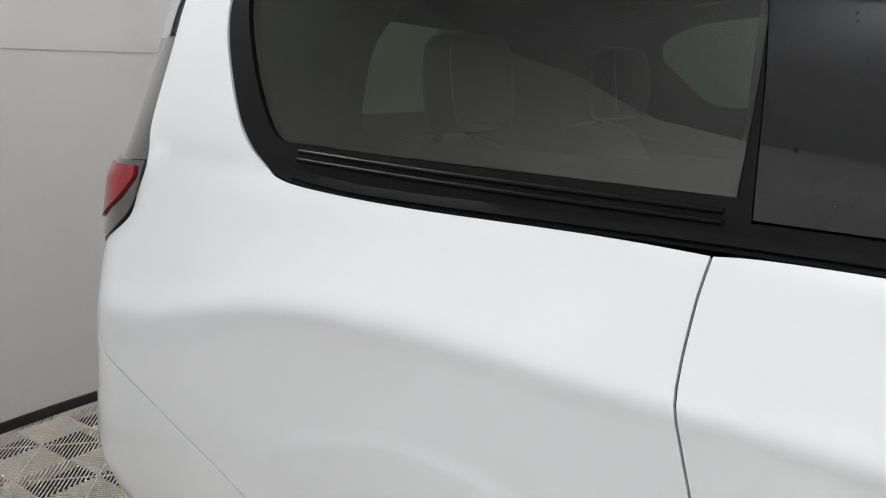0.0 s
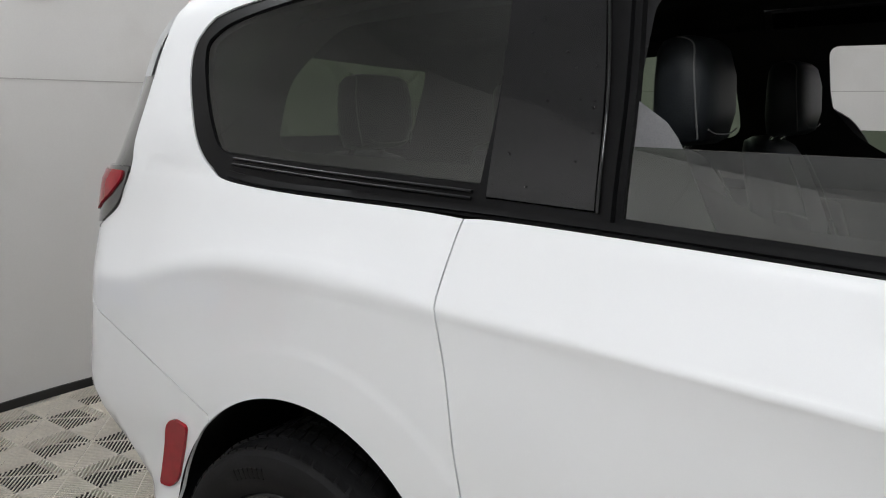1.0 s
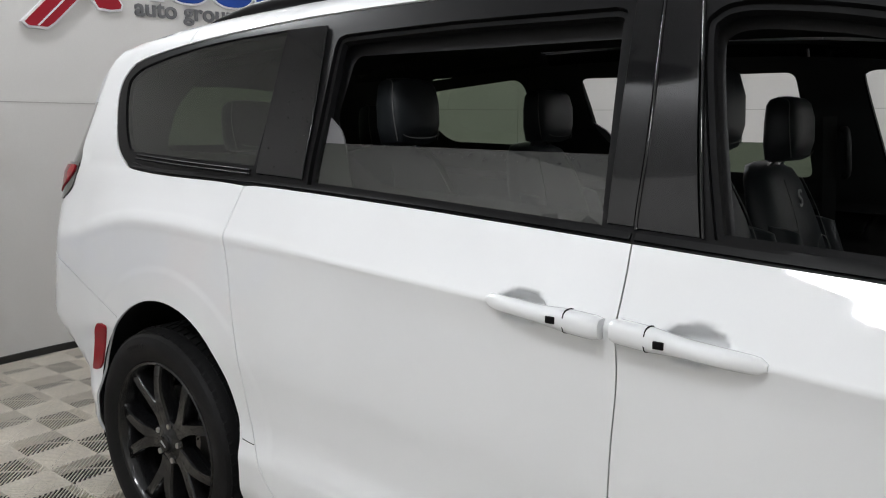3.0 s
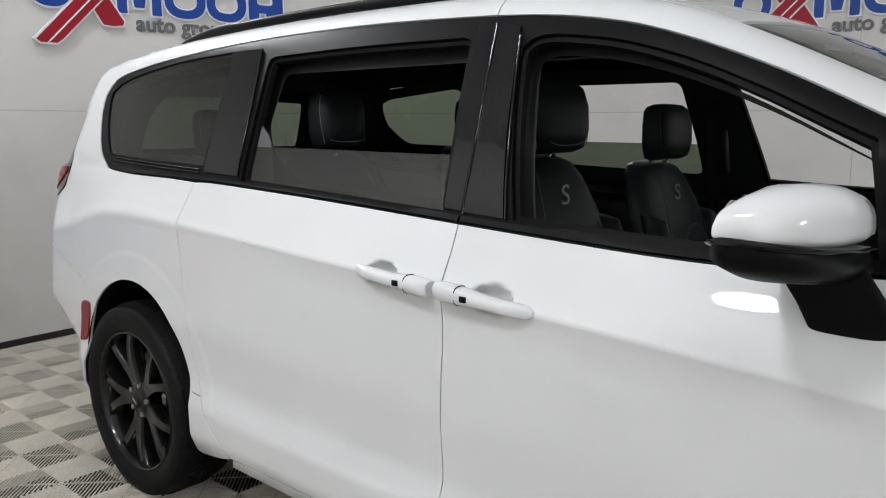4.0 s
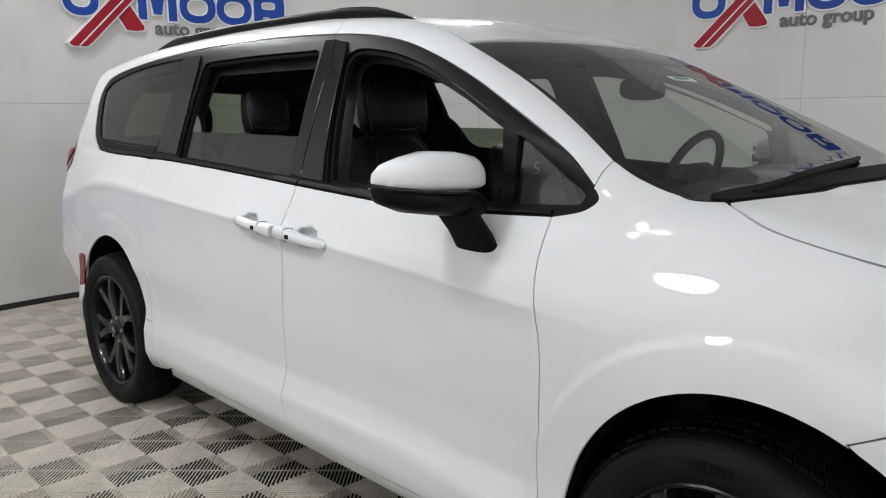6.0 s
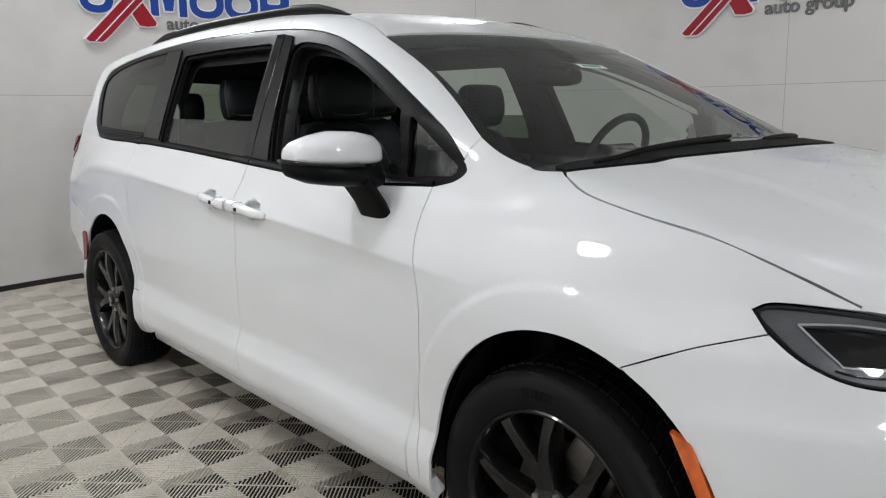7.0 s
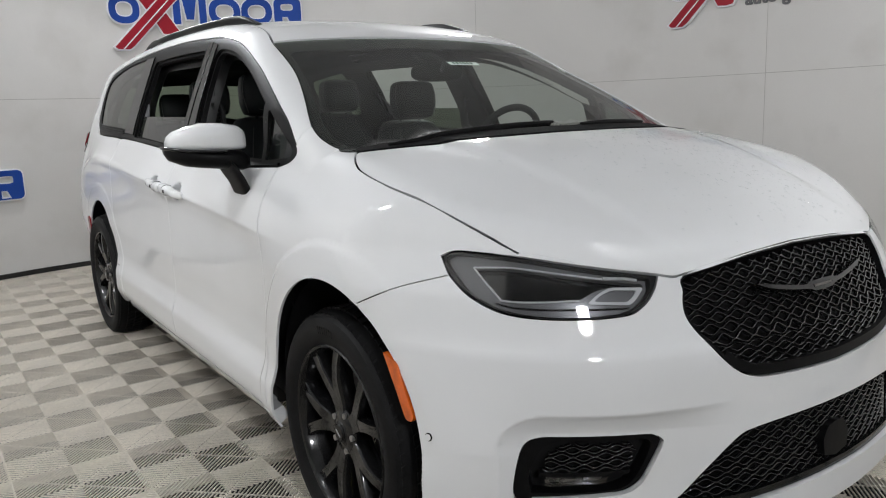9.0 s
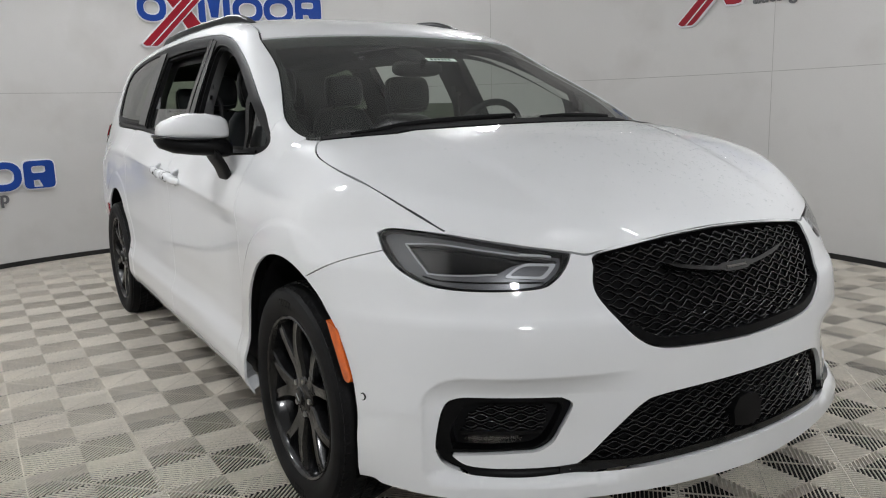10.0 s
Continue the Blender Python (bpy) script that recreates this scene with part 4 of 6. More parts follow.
    lamp = panel("tail_lamp", "rear", up, SMOKE_LENS, van, "smoked upper tail lamp lens", lift=-0.004, res=0.02, left=L)
    lo_ = ring_of([tl_edge[1], tl_edge[2], tl_edge[3]], [tl_edge[3], (34, 1.075), (22, 1.085)], [(22, 1.09), (21, 1.19)], [(21, 1.19), (32, 1.228), tl_edge[1]])
    panel("tail_lamp", "rear", lo_, SMOKE_LENS, van, "dark tail lamp body", lift=0.004, fl=0.02, res=0.02, left=L)
    e0 = tl_edge[2][0]
    panel("red_lens", "rear", round_ring([(e0 - 0.8, 1.226), (e0 - 0.5, 1.205), (e0 - 1.6, 1.16), (e0 - 4.5, 1.115), (e0 - 20, 1.105), (e0 - 20, 1.19), (e0 - 8, 1.220)], 1.0), RED_LENS, lamp, "red tail lamp lens", lift=0.009, fl=0.01, res=0.02, left=L)

# roof, windscreen, bonnet
roof_half = [(2.098, -0.646), (1.95, -0.608), (1.75, -0.594), (1.47, -0.588), (0.9, -0.584), (0.3, -0.578), (-0.22, -0.562), (-0.70, -0.535)]
roof_ring = ring_of(roof_half, [(-0.70, -0.535), (-0.76, -0.3), (-0.775, 0.0)], mirrored([(-0.70, -0.535), (-0.76, -0.3), (-0.775, 0.0)], False), mirrored(roof_half, False),
                    [(2.098, 0.646), (2.122, 0.4), (2.135, 0.0), (2.122, -0.4), (2.098, -0.646)])
panel("roof_panel", "top", roof_ring, PAINT, van, "white roof", res=0.05)
ws_ring = ring_of(WS_EDGE, WS_LOW, mirrored(WS_LOW, False), mirrored(WS_EDGE, False), [(2.098, 0.650), (2.127, 0.4), (2.139, 0.0), (2.127, -0.4), (2.098, -0.650)])
wsc = panel("windscreen", "top", ws_ring, SHIELD_GLASS, van, "lightly tinted windscreen", lift=-0.004, gap=0.003, fl=0.006, res=0.05)
ws_in_edge = [(2.20, -0.625), (2.40, -0.662), (2.60, -0.722), (2.78, -0.768), (2.91, -0.745)]
ws_in_low = [(2.91, -0.745), (3.0, -0.58), (3.05, -0.3), (3.065, 0.0)]
inner_ws = ring_of(ws_in_edge, ws_in_low, mirrored(ws_in_low, False), mirrored(ws_in_edge, False), [(2.20, 0.625), (2.24, 0.0), (2.20, -0.625)])
panel("shade_band", "top", ws_ring, GLOSS_BLACK, wsc, "black printed edge of the windscreen", holes=[inner_ws], lift=-0.010, fl=0.0, res=0.05)
hf = conv(LAMP_TOP[3:], "front", "top")
gt = conv([(24.6, 0.899), (12, 0.920), (0, 0.927)], "front", "top")
hood_ring = ring_of(HOOD_CUT, [HOOD_CUT[-1]] + hf[1:] + gt, mirrored([HOOD_CUT[-1]] + hf[1:] + gt, False), mirrored(HOOD_CUT, False), [(x, -y) for x, y in HOOD_REAR], mirrored([(x, -y) for x, y in HOOD_REAR], False))
panel("bonnet", "top", hood_ring, PAINT, van, "white bonnet beaded with water", gap=0.0018, fl=0.03, res=0.03)
lip = [(47.9, 0.9555), (47.0, 0.9535), (38.0, 0.9290), (29.2, 0.9040), (27.0, 0.8990), (24.6, 0.9005), (12, 0.9215), (0, 0.9285)]
lip_up = [(0, 0.975), (12, 0.968), (24.6, 0.948), (38.0, 0.965), (46.6, 0.972), (47.6, 0.966)]
panel("bonnet_lip", "front", [*smooth_path(lip), *smooth_path([(-u, v) for u, v in lip[::-1]])[1:], *smooth_path([(-u, v) for u, v in lip_up[::-1]]), *smooth_path(lip_up)[1:]],
      PAINT, van, "white turned-down front edge of the bonnet", lift=-0.0008, fl=0.012, gap=0.0005, res=0.02)

# front bumper with its openings
bump_c = conv(BUMP_F, "side", "front")
gr_open = ring_of(GRILLE_R, mirrored(GRILLE_R, True))
lo_open = ring_of(LOW_R, mirrored(LOW_R, True))
fog_l = [(-u, v) for u, v in FOG]
arch_f = conv([p for p in arch(FAX, FAZ, ARCH_R, 64, -16, 16)], "side", "front")
top_r = [(0, 0.926), (12, 0.919), (24.6, 0.898), (27.0, 0.893), (29.2, 0.901)]
lowr = [(56, 0.29), (50, 0.285), (41, 0.283), (30, 0.282), (14, 0.272), (0, 0.265)]
b_ring = ring_of(top_r, LAMP_LOW[:-1], [LAMP_LOW[-2], bump_c[2]], bump_c[::-1], arch_f, [arch_f[-1], (57.5, 0.30), (56, 0.29)], lowr, mirrored(lowr, True),
                 mirrored([arch_f[-1], (57.5, 0.30), (56, 0.29)], True), mirrored(arch_f, True), mirrored(bump_c[::-1], True), mirrored([LAMP_LOW[-2], bump_c[2]], True), mirrored(LAMP_LOW[:-1], True), mirrored(top_r, True))
bumper = panel("front_bumper", "front", b_ring, PAINT, van, "white front bumper", holes=[grow(gr_open, 0.0), lo_open, FOG, fog_l], res=0.026, fl=0.030, gap=0.0015, fine=[(0.58, 0.48, 0.34, 0.18)])

# grille, lower grille and fog pockets
def on_front(pts, lift=0.0):
    P = surf("front", pts)
    return P + grad(P) * lift


def mesh_net(name, ring, lift, parent, du, dv, width, label):
    """A lattice of wavy bars clipped to an opening, on the front skin."""
    R = np.array(ring)
    u0, u1, v0, v1 = R[:, 0].min(), R[:, 0].max(), R[:, 1].min(), R[:, 1].max()
    bm = bmesh.new()
    nrow = int((v1 - v0) / dv) + 2
    k = 8
    for row in range(nrow):
        for s in (1, -1):
            us = np.arange(u0 - du, u1 + du, du / k)
            ph = (us - u0) / du * 2 * math.pi + (math.pi if row % 2 else 0)
            vs = v0 + row * dv + s * dv * 0.5 * (1 - np.cos(ph)) / 2 * 1.0
            uv = np.stack([us, vs], 1)
            ok = in_rings(uv, [ring])
            rows = [on_front(np.stack([us, vs + dz], 1), lift + dl) for dz, dl in ((width * 0.75, -0.012), (width * 0.5, -0.003), (0.0, 0.0), (-width * 0.5, -0.003), (-width * 0.75, -0.012))]
            prev = None
            for i in range(len(us)):
                if not ok[i]:
                    prev = None
                    continue
                cur = [bm.verts.new(r[i]) for r in rows]
                if prev:
                    for q in range(4):
                        bm.faces.new((prev[q], cur[q], cur[q + 1], prev[q + 1]))
                prev = cur
    return part(name, bm, NET_BLACK, parent, label, True)


# added black strip that draws the shaded gap between bonnet and grille
gap_strip = [(0, 0.9290), (12, 0.9220), (24.4, 0.9010), (24.4, 0.8975), (12, 0.9185), (0, 0.9255)]
panel("grille_seal", "front", [*gap_strip[:3], *gap_strip[3:], *[(-u, v) for u, v in (gap_strip[4], gap_strip[3], gap_strip[2], gap_strip[1])]], MATT_BLACK, van, "black strip painted in as the dark gap above the grille", lift=-0.003, fl=0.008, gap=0.0, res=0.015)
grille = panel("grille", "front", grow(gr_open, 0.0), MATT_BLACK, van, "black grille", lift=-0.055, fl=0.0, res=0.05)
panel("grille_frame", "front", gr_open, SATIN_BLACK, grille, "dark grille frame", holes=[[(u * 0.978, 0.018 + 0.70 + (v - 0.70) * 0.955 + (0.010 if v < 0.7 else -0.008)) for u, v in gr_open]], lift=-0.004, fl=0.05, gap=0.003, res=0.02)
mesh_net("grille_mesh", [(u * 0.98, 0.785 + (v - 0.785) * 0.97) for u, v in gr_open], -0.016, grille, 3.3, 0.0225, 0.0026, "glossy black wavy grille mesh")
low = panel("lower_grille", "front", lo_open, MATT_BLACK, van, "black lower intake", lift=-0.07, fl=0.0, res=0.05)
panel("intake_frame", "front", lo_open, GLOSS_BLACK, low, "", holes=[[(u * 0.965, 0.45 + (v - 0.435) * 0.90) for u, v in lo_open]], lift=-0.012, fl=0.05, gap=0.003, res=0.02)
mesh_net("intake_mesh", [(u * 0.97, 0.44 + (v - 0.435) * 0.93) for u, v in lo_open], -0.024, low, 3.0, 0.0215, 0.0026, "glossy black wavy intake mesh")
panel("radar_cover", "front", round_ring([(3.3, 0.430), (3.0, 0.385), (0, 0.372), (-3.0, 0.385), (-3.3, 0.430), (-2.2, 0.462), (0, 0.470), (2.2, 0.462)], 0.4), SATIN_BLACK, low, "smooth black sensor cover", lift=-0.010, fl=0.03, res=0.015)
wing = [(0, 0.834), (3.0, 0.833), (4.4, 0.829), (8.5, 0.838), (13.0, 0.850), (14.2, 0.850), (11.5, 0.834), (7.0, 0.821), (3.6, 0.814), (2.4, 0.808), (0, 0.806)]
badge = panel("badge", "front", ring_of(wing, mirrored(wing, True)), RIM_PAINT, grille, "dark grey winged badge", lift=0.012, fl=0.03, res=0.015)
panel("badge_bar", "front", round_ring([(2.3, 0.824), (2.3, 0.816), (-2.3, 0.816), (-2.3, 0.824)], 0.3), IRON, badge, "plain grey bar", lift=0.0145, fl=0.004, res=0.01)
for L in (False, True):
    pocket = panel("fog_pocket", "front", FOG, MATT_BLACK, van, "black fog lamp pocket", lift=-0.06, fl=0.0, res=0.03, left=L)
    fog_in = ring_of([(32.4, 0.524), (38.0, 0.528), (42.5, 0.527), (44.6, 0.512)], [(44.6, 0.512), (46.2, 0.450), (46.0, 0.402)], [(46.0, 0.402), (38.0, 0.404), (35.2, 0.408), (33.2, 0.430), (31.2, 0.508), (32.4, 0.524)])
    panel("pocket_frame", "front", FOG, SATIN_BLACK, pocket, "", holes=[fog_in], lift=-0.014, fl=0.045, gap=0.002, res=0.015, left=L)
    panel("fog_lens", "front", round_ring([(44.4, 0.412), (44.6, 0.434), (36.2, 0.436), (36.8, 0.416)], 0.4), LENS_GLASS, pocket, "small fog lamp lens", lift=-0.022, fl=0.02, res=0.02, left=L)
    panel("fog_reflector", "front", round_ring([(44.2, 0.413), (44.4, 0.433), (36.4, 0.435), (37.0, 0.417)], 0.4), SMOKE_LENS, pocket, "", lift=-0.045, fl=0.0, res=0.02, left=L)
    panel("pocket_bar", "front", round_ring([(45.2, 0.437), (45.1, 0.447), (33.4, 0.447), (33.9, 0.437)], 0.2), SATIN_BLACK, pocket, "", lift=-0.022, fl=0.025, gap=0.0, res=0.015, left=L)
    panel("channel_joint", "front", round_ring([(31.6, 0.3395), (31.6, 0.3560), (28.0, 0.3640), (27.6, 0.3395)], 0.1), GLOSS_BLACK, pocket, "", lift=0.003, fl=0.03, gap=0.0, res=0.01, left=L)
    if not L:
        mesh_net("pocket_mesh", [(44.8, 0.447), (44.0, 0.498), (42.0, 0.518), (33.6, 0.517), (32.4, 0.500), (33.6, 0.447)], -0.026, pocket, 2.8, 0.018, 0.0026, "wavy black mesh")
    # headlamp
    hl_ring = ring_of(LAMP_TOP, LAMP_LOW)
    hl = panel("headlamp", "front", hl_ring, GLOSS_BLACK, van, "headlamp with grey bezel and clear cover", lift=-0.05, fl=0.0, res=0.02, left=L)
    hin = ring_of([(57.7, 0.949), (55.8, 0.957), (47.0, 0.946), (38.0, 0.921), (30.6, 0.897)], [(30.6, 0.897), (30.9, 0.868), (33.0, 0.836), (36.0, 0.826), (42.1, 0.8235), (48.7, 0.834), (53.2, 0.867), (57.2, 0.931), (57.7, 0.949)])
    panel("lamp_gasket", "front", hl_ring, SATIN_BLACK, hl, "", holes=[hin], lift=-0.003, fl=0.04, gap=0.002, res=0.015, left=L)
    bez_in = ring_of([(53.9, 0.932), (48.6, 0.932), (42.0, 0.919), (36.1, 0.904), (31.3, 0.892)], [(31.3, 0.892), (31.2, 0.884), (33.5, 0.887), (35.6, 0.888), (37.7, 0.880), (39.8, 0.862)], [(39.8, 0.862), (44.0, 0.8585), (49.0, 0.858), (50.3, 0.871), (53.9, 0.932)])
    panel("lamp_bezel", "front", hin, LAMP_GREY, hl, "grey light guide", holes=[bez_in], lift=-0.022, fl=0.02, gap=0.0, res=0.015, left=L)

    def rim_line(pts, lift, r, m, nm, lab, n=6):
        P = on_front(smooth_path(pts), lift)
        if L:
            P = P * np.array((1, -1, 1))
        tube(nm, P, r, m, hl, lab, n)
    # chrome outlines, their bright reflection painted as plain white
    rim_line([(54.0, 0.933), (50.4, 0.872), (49.2, 0.858), (44.0, 0.857), (39.8, 0.861)], -0.019, 0.0024, GLINT_WHITE, "light_guide", "thin chrome line with its glint painted white")
    rim_line([(54.0, 0.933), (48.6, 0.934), (42.0, 0.921), (36.1, 0.906)], -0.019, 0.0024, GLINT_WHITE, "light_guide", "thin chrome line with its glint painted white")
    rim_line([(36.6, 0.908), (35.2, 0.9065), (33.6, 0.9045), (32.0, 0.899)], -0.016, 0.0040, GLINT_WHITE, "light_guide", "thin chrome line with its glint painted white")
    rim_line([(50.6, 0.852), (48.1, 0.843), (44.0, 0.840), (39.0, 0.839), (33.2, 0.8375)], -0.021, 0.0026, GLOSS_BLACK, "groove", "dark groove")
    mod = round_ring([(38.9, 0.851), (37.4, 0.874), (35.8, 0.886), (31.1, 0.882), (33.0, 0.844)], 0.6)
    mod_in = round_ring([(38.1, 0.856), (37.0, 0.871), (35.6, 0.880), (32.1, 0.876), (33.5, 0.851)], 0.5)
    panel("module_rim", "front", mod, GLINT_WHITE, hl, "silver rim of the lamp module, its shine painted white", holes=[mod_in], lift=-0.014, fl=0.014, gap=0.0, res=0.012, left=L)
    panel("lamp_module", "front", mod_in, SMOKE_LENS, hl, "grey lamp module", lift=-0.024, fl=0.0, gap=-0.001, res=0.012, left=L)
    for th, zz, rr in ((48.4, 0.893, 0.017), (40.6, 0.893, 0.007)):
        c = on_front([(th, zz)], -0.038)[0]
        if L:
            c = c * np.array((1, -1, 1))
        bm = bmesh.new()
        bmesh.ops.create_uvsphere(bm, u_segments=16, v_segments=10, radius=rr)
        bmesh.ops.translate(bm, vec=c, verts=bm.verts)
        part("projector", bm, LENS_GLASS, hl, "round projector lens")
    panel("lamp_cover", "front", hl_ring, LENS_GLASS, hl, "clear plastic cover", lift=0.001, fl=0.0, gap=0.004, res=0.03, left=L)
    # parking sensor
    c = on_front([(58.9, 0.522)], 0.001)[0]
    nrm = grad(c[None])[0]
    if not L:
        bm = bmesh.new()
        bmesh.ops.create_cone(bm, cap_ends=True, segments=20, radius1=0.011, radius2=0.009, depth=0.004)
        bm.transform(Matrix.Translation(c) @ Vector(nrm).to_track_quat("Z", "Y").to_matrix().to_4x4())
        ring_o = part("parking_sensor", bm, MATT_BLACK, bumper, "small round sensor", True, 40)
        bm = bmesh.new()
        bmesh.ops.create_cone(bm, cap_ends=True, segments=20, radius1=0.0088, radius2=0.0080, depth=0.0064)
        bm.transform(Matrix.Translation(c) @ Vector(nrm).to_track_quat("Z", "Y").to_matrix().to_4x4())
        part("sensor_face", bm, PAINT, ring_o, "white sensor face", True, 40)

# rear end
rb = [(0, 0.24), (30, 0.245), (48, 0.255), (60, 0.27)]
arch_r = conv(arch(RAX, RAZ, ARCH_R, 196, 128.8, 14), "side", "rear")
br = conv(BUMP_R[::-1], "side", "rear")
rtop = [br[-1], (30, 0.92), (0, 0.93)]
rear_ring = ring_of(rb, [rb[-1], arch_r[0]], arch_r, br, rtop, mirrored(rtop, True), mirrored(br, True), mirrored(arch_r, True), mirrored([rb[-1], arch_r[0]], True), mirrored(rb, True))
panel("rear_bumper", "rear", rear_ring, PAINT, van, "white rear bumper", res=0.035, fl=0.008)
tg_edge = conv([(-0.79, 0.925), (-0.79, 1.085)], "side", "rear")
TAIL_TOP = conv([(-0.70, -0.535), (-0.74, -0.40), (-0.765, -0.20), (-0.775, 0.0)], "top", "rear")
tg = [(0, 0.938), (tg_edge[0][0] - 0.5, 0.925), (tg_edge[1][0] - 0.5, 1.08), (21, 1.085), (20.5, 1.20), (31, 1.24), (34, 1.46), *TAIL_TOP]
panel("tailgate", "rear", [*tg, *mirrored(tg, True)[1:-1]], PAINT, van, "white tailgate", holes=[round_ring([(0, 1.27), (29, 1.27), (31, 1.545), (0, 1.575), (-31, 1.545), (-29, 1.27)], 1.0)], res=0.05)
panel("rear_window", "rear", round_ring([(0, 1.27), (29, 1.27), (31, 1.545), (0, 1.575), (-31, 1.545), (-29, 1.27)], 1.0), GREEN_GLASS, van, "dark rear window", lift=-0.006, fl=0.0, res=0.08)


# wheels
def wheel(x, y, side, spin):
    top = empty("wheel", (x, y, 0.368))
    top.parent = van
    tagged(top, label="dark alloy wheel with split spokes and a black tyre")
    s = side

    def turned(name, prof, m, parent, lab="", n=64, ang=25):
        rings = [[(r * math.cos(2 * math.pi * k / n), s * h, r * math.sin(2 * math.pi * k / n)) for k in range(n)] for r, h in prof]
        v, f = loft(rings, True, False)
        return mesh_part(name, v, f, m, parent, lab, True, ang)

    # h is outwards from the wheel's face
    tyre_prof = [(0.262, -0.005), (0.268, 0.012), (0.285, 0.022), (0.310, 0.030), (0.330, 0.030), (0.348, 0.022), (0.360, 0.008), (0.3665, -0.012), (0.368, -0.04), (0.368, -0.16), (0.360, -0.20), (0.33, -0.22), (0.27, -0.215)]
    tyre = turned("tyre", tyre_prof, RUBBER, top, "black rubber tyre", 96)
    # tread blocks on the shoulder
    bm = bmesh.new()
    n = 72
    for row, (h0, h1, r0) in enumerate(((0.012, -0.022, 0.3625), (-0.028, -0.062, 0.3685), (-0.070, -0.105, 0.3685), (-0.113, -0.150, 0.3685))):
        for k in range(n):
            a0 = 2 * math.pi * (k + 0.10 + 0.3 * (row % 2)) / n
            a1 = 2 * math.pi * (k + 0.86 + 0.3 * (row % 2)) / n
            skew = 0.035
            ring_v = []
            for rr in (r0 - 0.008, r0 + 0.0045):
                for a, h in ((a0, h0), (a1, h0), (a1 + skew, h1), (a0 + skew, h1)):
                    q = rr - (0.006 if row == 0 and h == h0 else 0)
                    ring_v.append(bm.verts.new((q * math.cos(a), s * h, q * math.sin(a))))
            for f in ((4, 5, 6, 7), (0, 1, 5, 4), (1, 2, 6, 5), (2, 3, 7, 6), (3, 0, 4, 7)):
                bm.faces.new([ring_v[i] for i in f])
    part("tread", bm, RUBBER, tyre, "grooved tread blocks", False)
    # raised sidewall bars in place of writing
    for base in (84 if x > 1 else 100, 264):
        for k in range(7):
            a0, a1 = radians(base + k * 2.6), radians(base + k * 2.6 + 1.6)
            vs = [(r * math.cos(a), s * h, r * math.sin(a)) for r, h in ((0.303, 0.0295), (0.326, 0.0318)) for a in (a0, a1)]
            mesh_part("sidewall_bar", vs + [(v[0], v[1] - s * 0.004, v[2]) for v in vs], [(0, 1, 3, 2), (0, 1, 5, 4), (2, 3, 7, 6), (0, 2, 6, 4), (1, 3, 7, 5)], SATIN_BLACK, tyre, "", False)
    rim = turned("rim", [(0.266, 0.008), (0.269, 0.014), (0.265, 0.018), (0.258, 0.014), (0.250, 0.0), (0.246, -0.03), (0.236, -0.06), (0.225, -0.20), (0.25, -0.215)], RIM_PAINT, top, "dark grey alloy rim", 72, 30)
    # split spokes
    for k in range(5):
        a = radians(spin + 72 * k)
        ca, sa = math.cos(a), math.sin(a)

        def at(r, w, h):
            return (r * ca - w * sa, s * h, r * sa + w * ca)
        for sg in (1, -1):
            rows = [(0.045, -0.001, 0.030, -0.006, -0.006), (0.080, -0.001, 0.032, -0.007, -0.007), (0.108, -0.001, 0.037, -0.004, -0.004), (0.128, 0.000, 0.043, 0.000, 0.000), (0.140, 0.003, 0.046, 0.002, 0.001), (0.165, 0.015, 0.056, 0.005, 0.003), (0.20, 0.034, 0.075, 0.007, 0.004), (0.235, 0.052, 0.098, 0.004, 0.001), (0.258, 0.060, 0.118, -0.004, -0.007)]
            rings = []
            for r, w0, w1, h, hm in rows:
                wm = (w0 + w1) / 2
                d = 0.050
                rings.append([at(r, sg * (w0 - 0.003), h - d), at(r, sg * w0, h - (0.006 if r > 0.13 else 0.0002)), at(r, sg * (w0 + 0.004), h), at(r, sg * wm, hm), at(r, sg * (w1 - 0.005), h), at(r, sg * w1, h - 0.008), at(r, sg * (w1 + 0.004), h - d)])
            v, f = loft(rings)
            mesh_part("spoke", v, f, RIM_PAINT, rim, "", True, 32)
    turned("hub", [(0.001, 0.004), (0.030, 0.004), (0.034, 0.000), (0.062, -0.006), (0.072, -0.012), (0.074, -0.06), (0.001, -0.06)], RIM_PAINT, rim, "", 40)
    turned("centre_cap", [(0.001, 0.011), (0.024, 0.010), (0.028, 0.006), (0.029, 0.0)], GLOSS_BLACK, rim, "glossy black centre cap", 32)
    bm = bmesh.new()
    add_box(bm, (0, s * 0.0115, 0), (0.030, 0.002, 0.006), 0.0008, Euler((0, radians(35), 0)).to_matrix())
    part("cap_emblem", bm, SILVER, rim, "plain silver bar emblem", False)
    for k in range(5):
        a = radians(spin + 36 + 72 * k)
        bm = bmesh.new()
        bmesh.ops.create_cone(bm, cap_ends=True, segments=6, radius1=0.0105, radius2=0.0095, depth=0.024)
        bmesh.ops.rotate(bm, cent=(0, 0, 0), matrix=Matrix.Rotation(radians(90), 3, "X"), verts=bm.verts)
        bmesh.ops.translate(bm, vec=(0.058 * math.cos(a), s * -0.012, 0.058 * math.sin(a)), verts=bm.verts)
        part("lug_nut", bm, STEEL, rim, "bright steel lug nut", False)
    turned("brake_disc", [(0.075, -0.075), (0.168, -0.075), (0.170, -0.080), (0.170, -0.100), (0.075, -0.100)], IRON, top, "ventilated iron brake disc", 56)
    bm = bmesh.new()
    ang = radians(60 if x > 1 else 55)
    vs = add_box(bm, (0, 0, 0), (0.085, 0.075, 0.15), 0.018)
    bmesh.ops.rotate(bm, cent=(0, 0, 0), matrix=Matrix.Rotation(-ang, 3, "Y"), verts=bm.verts)
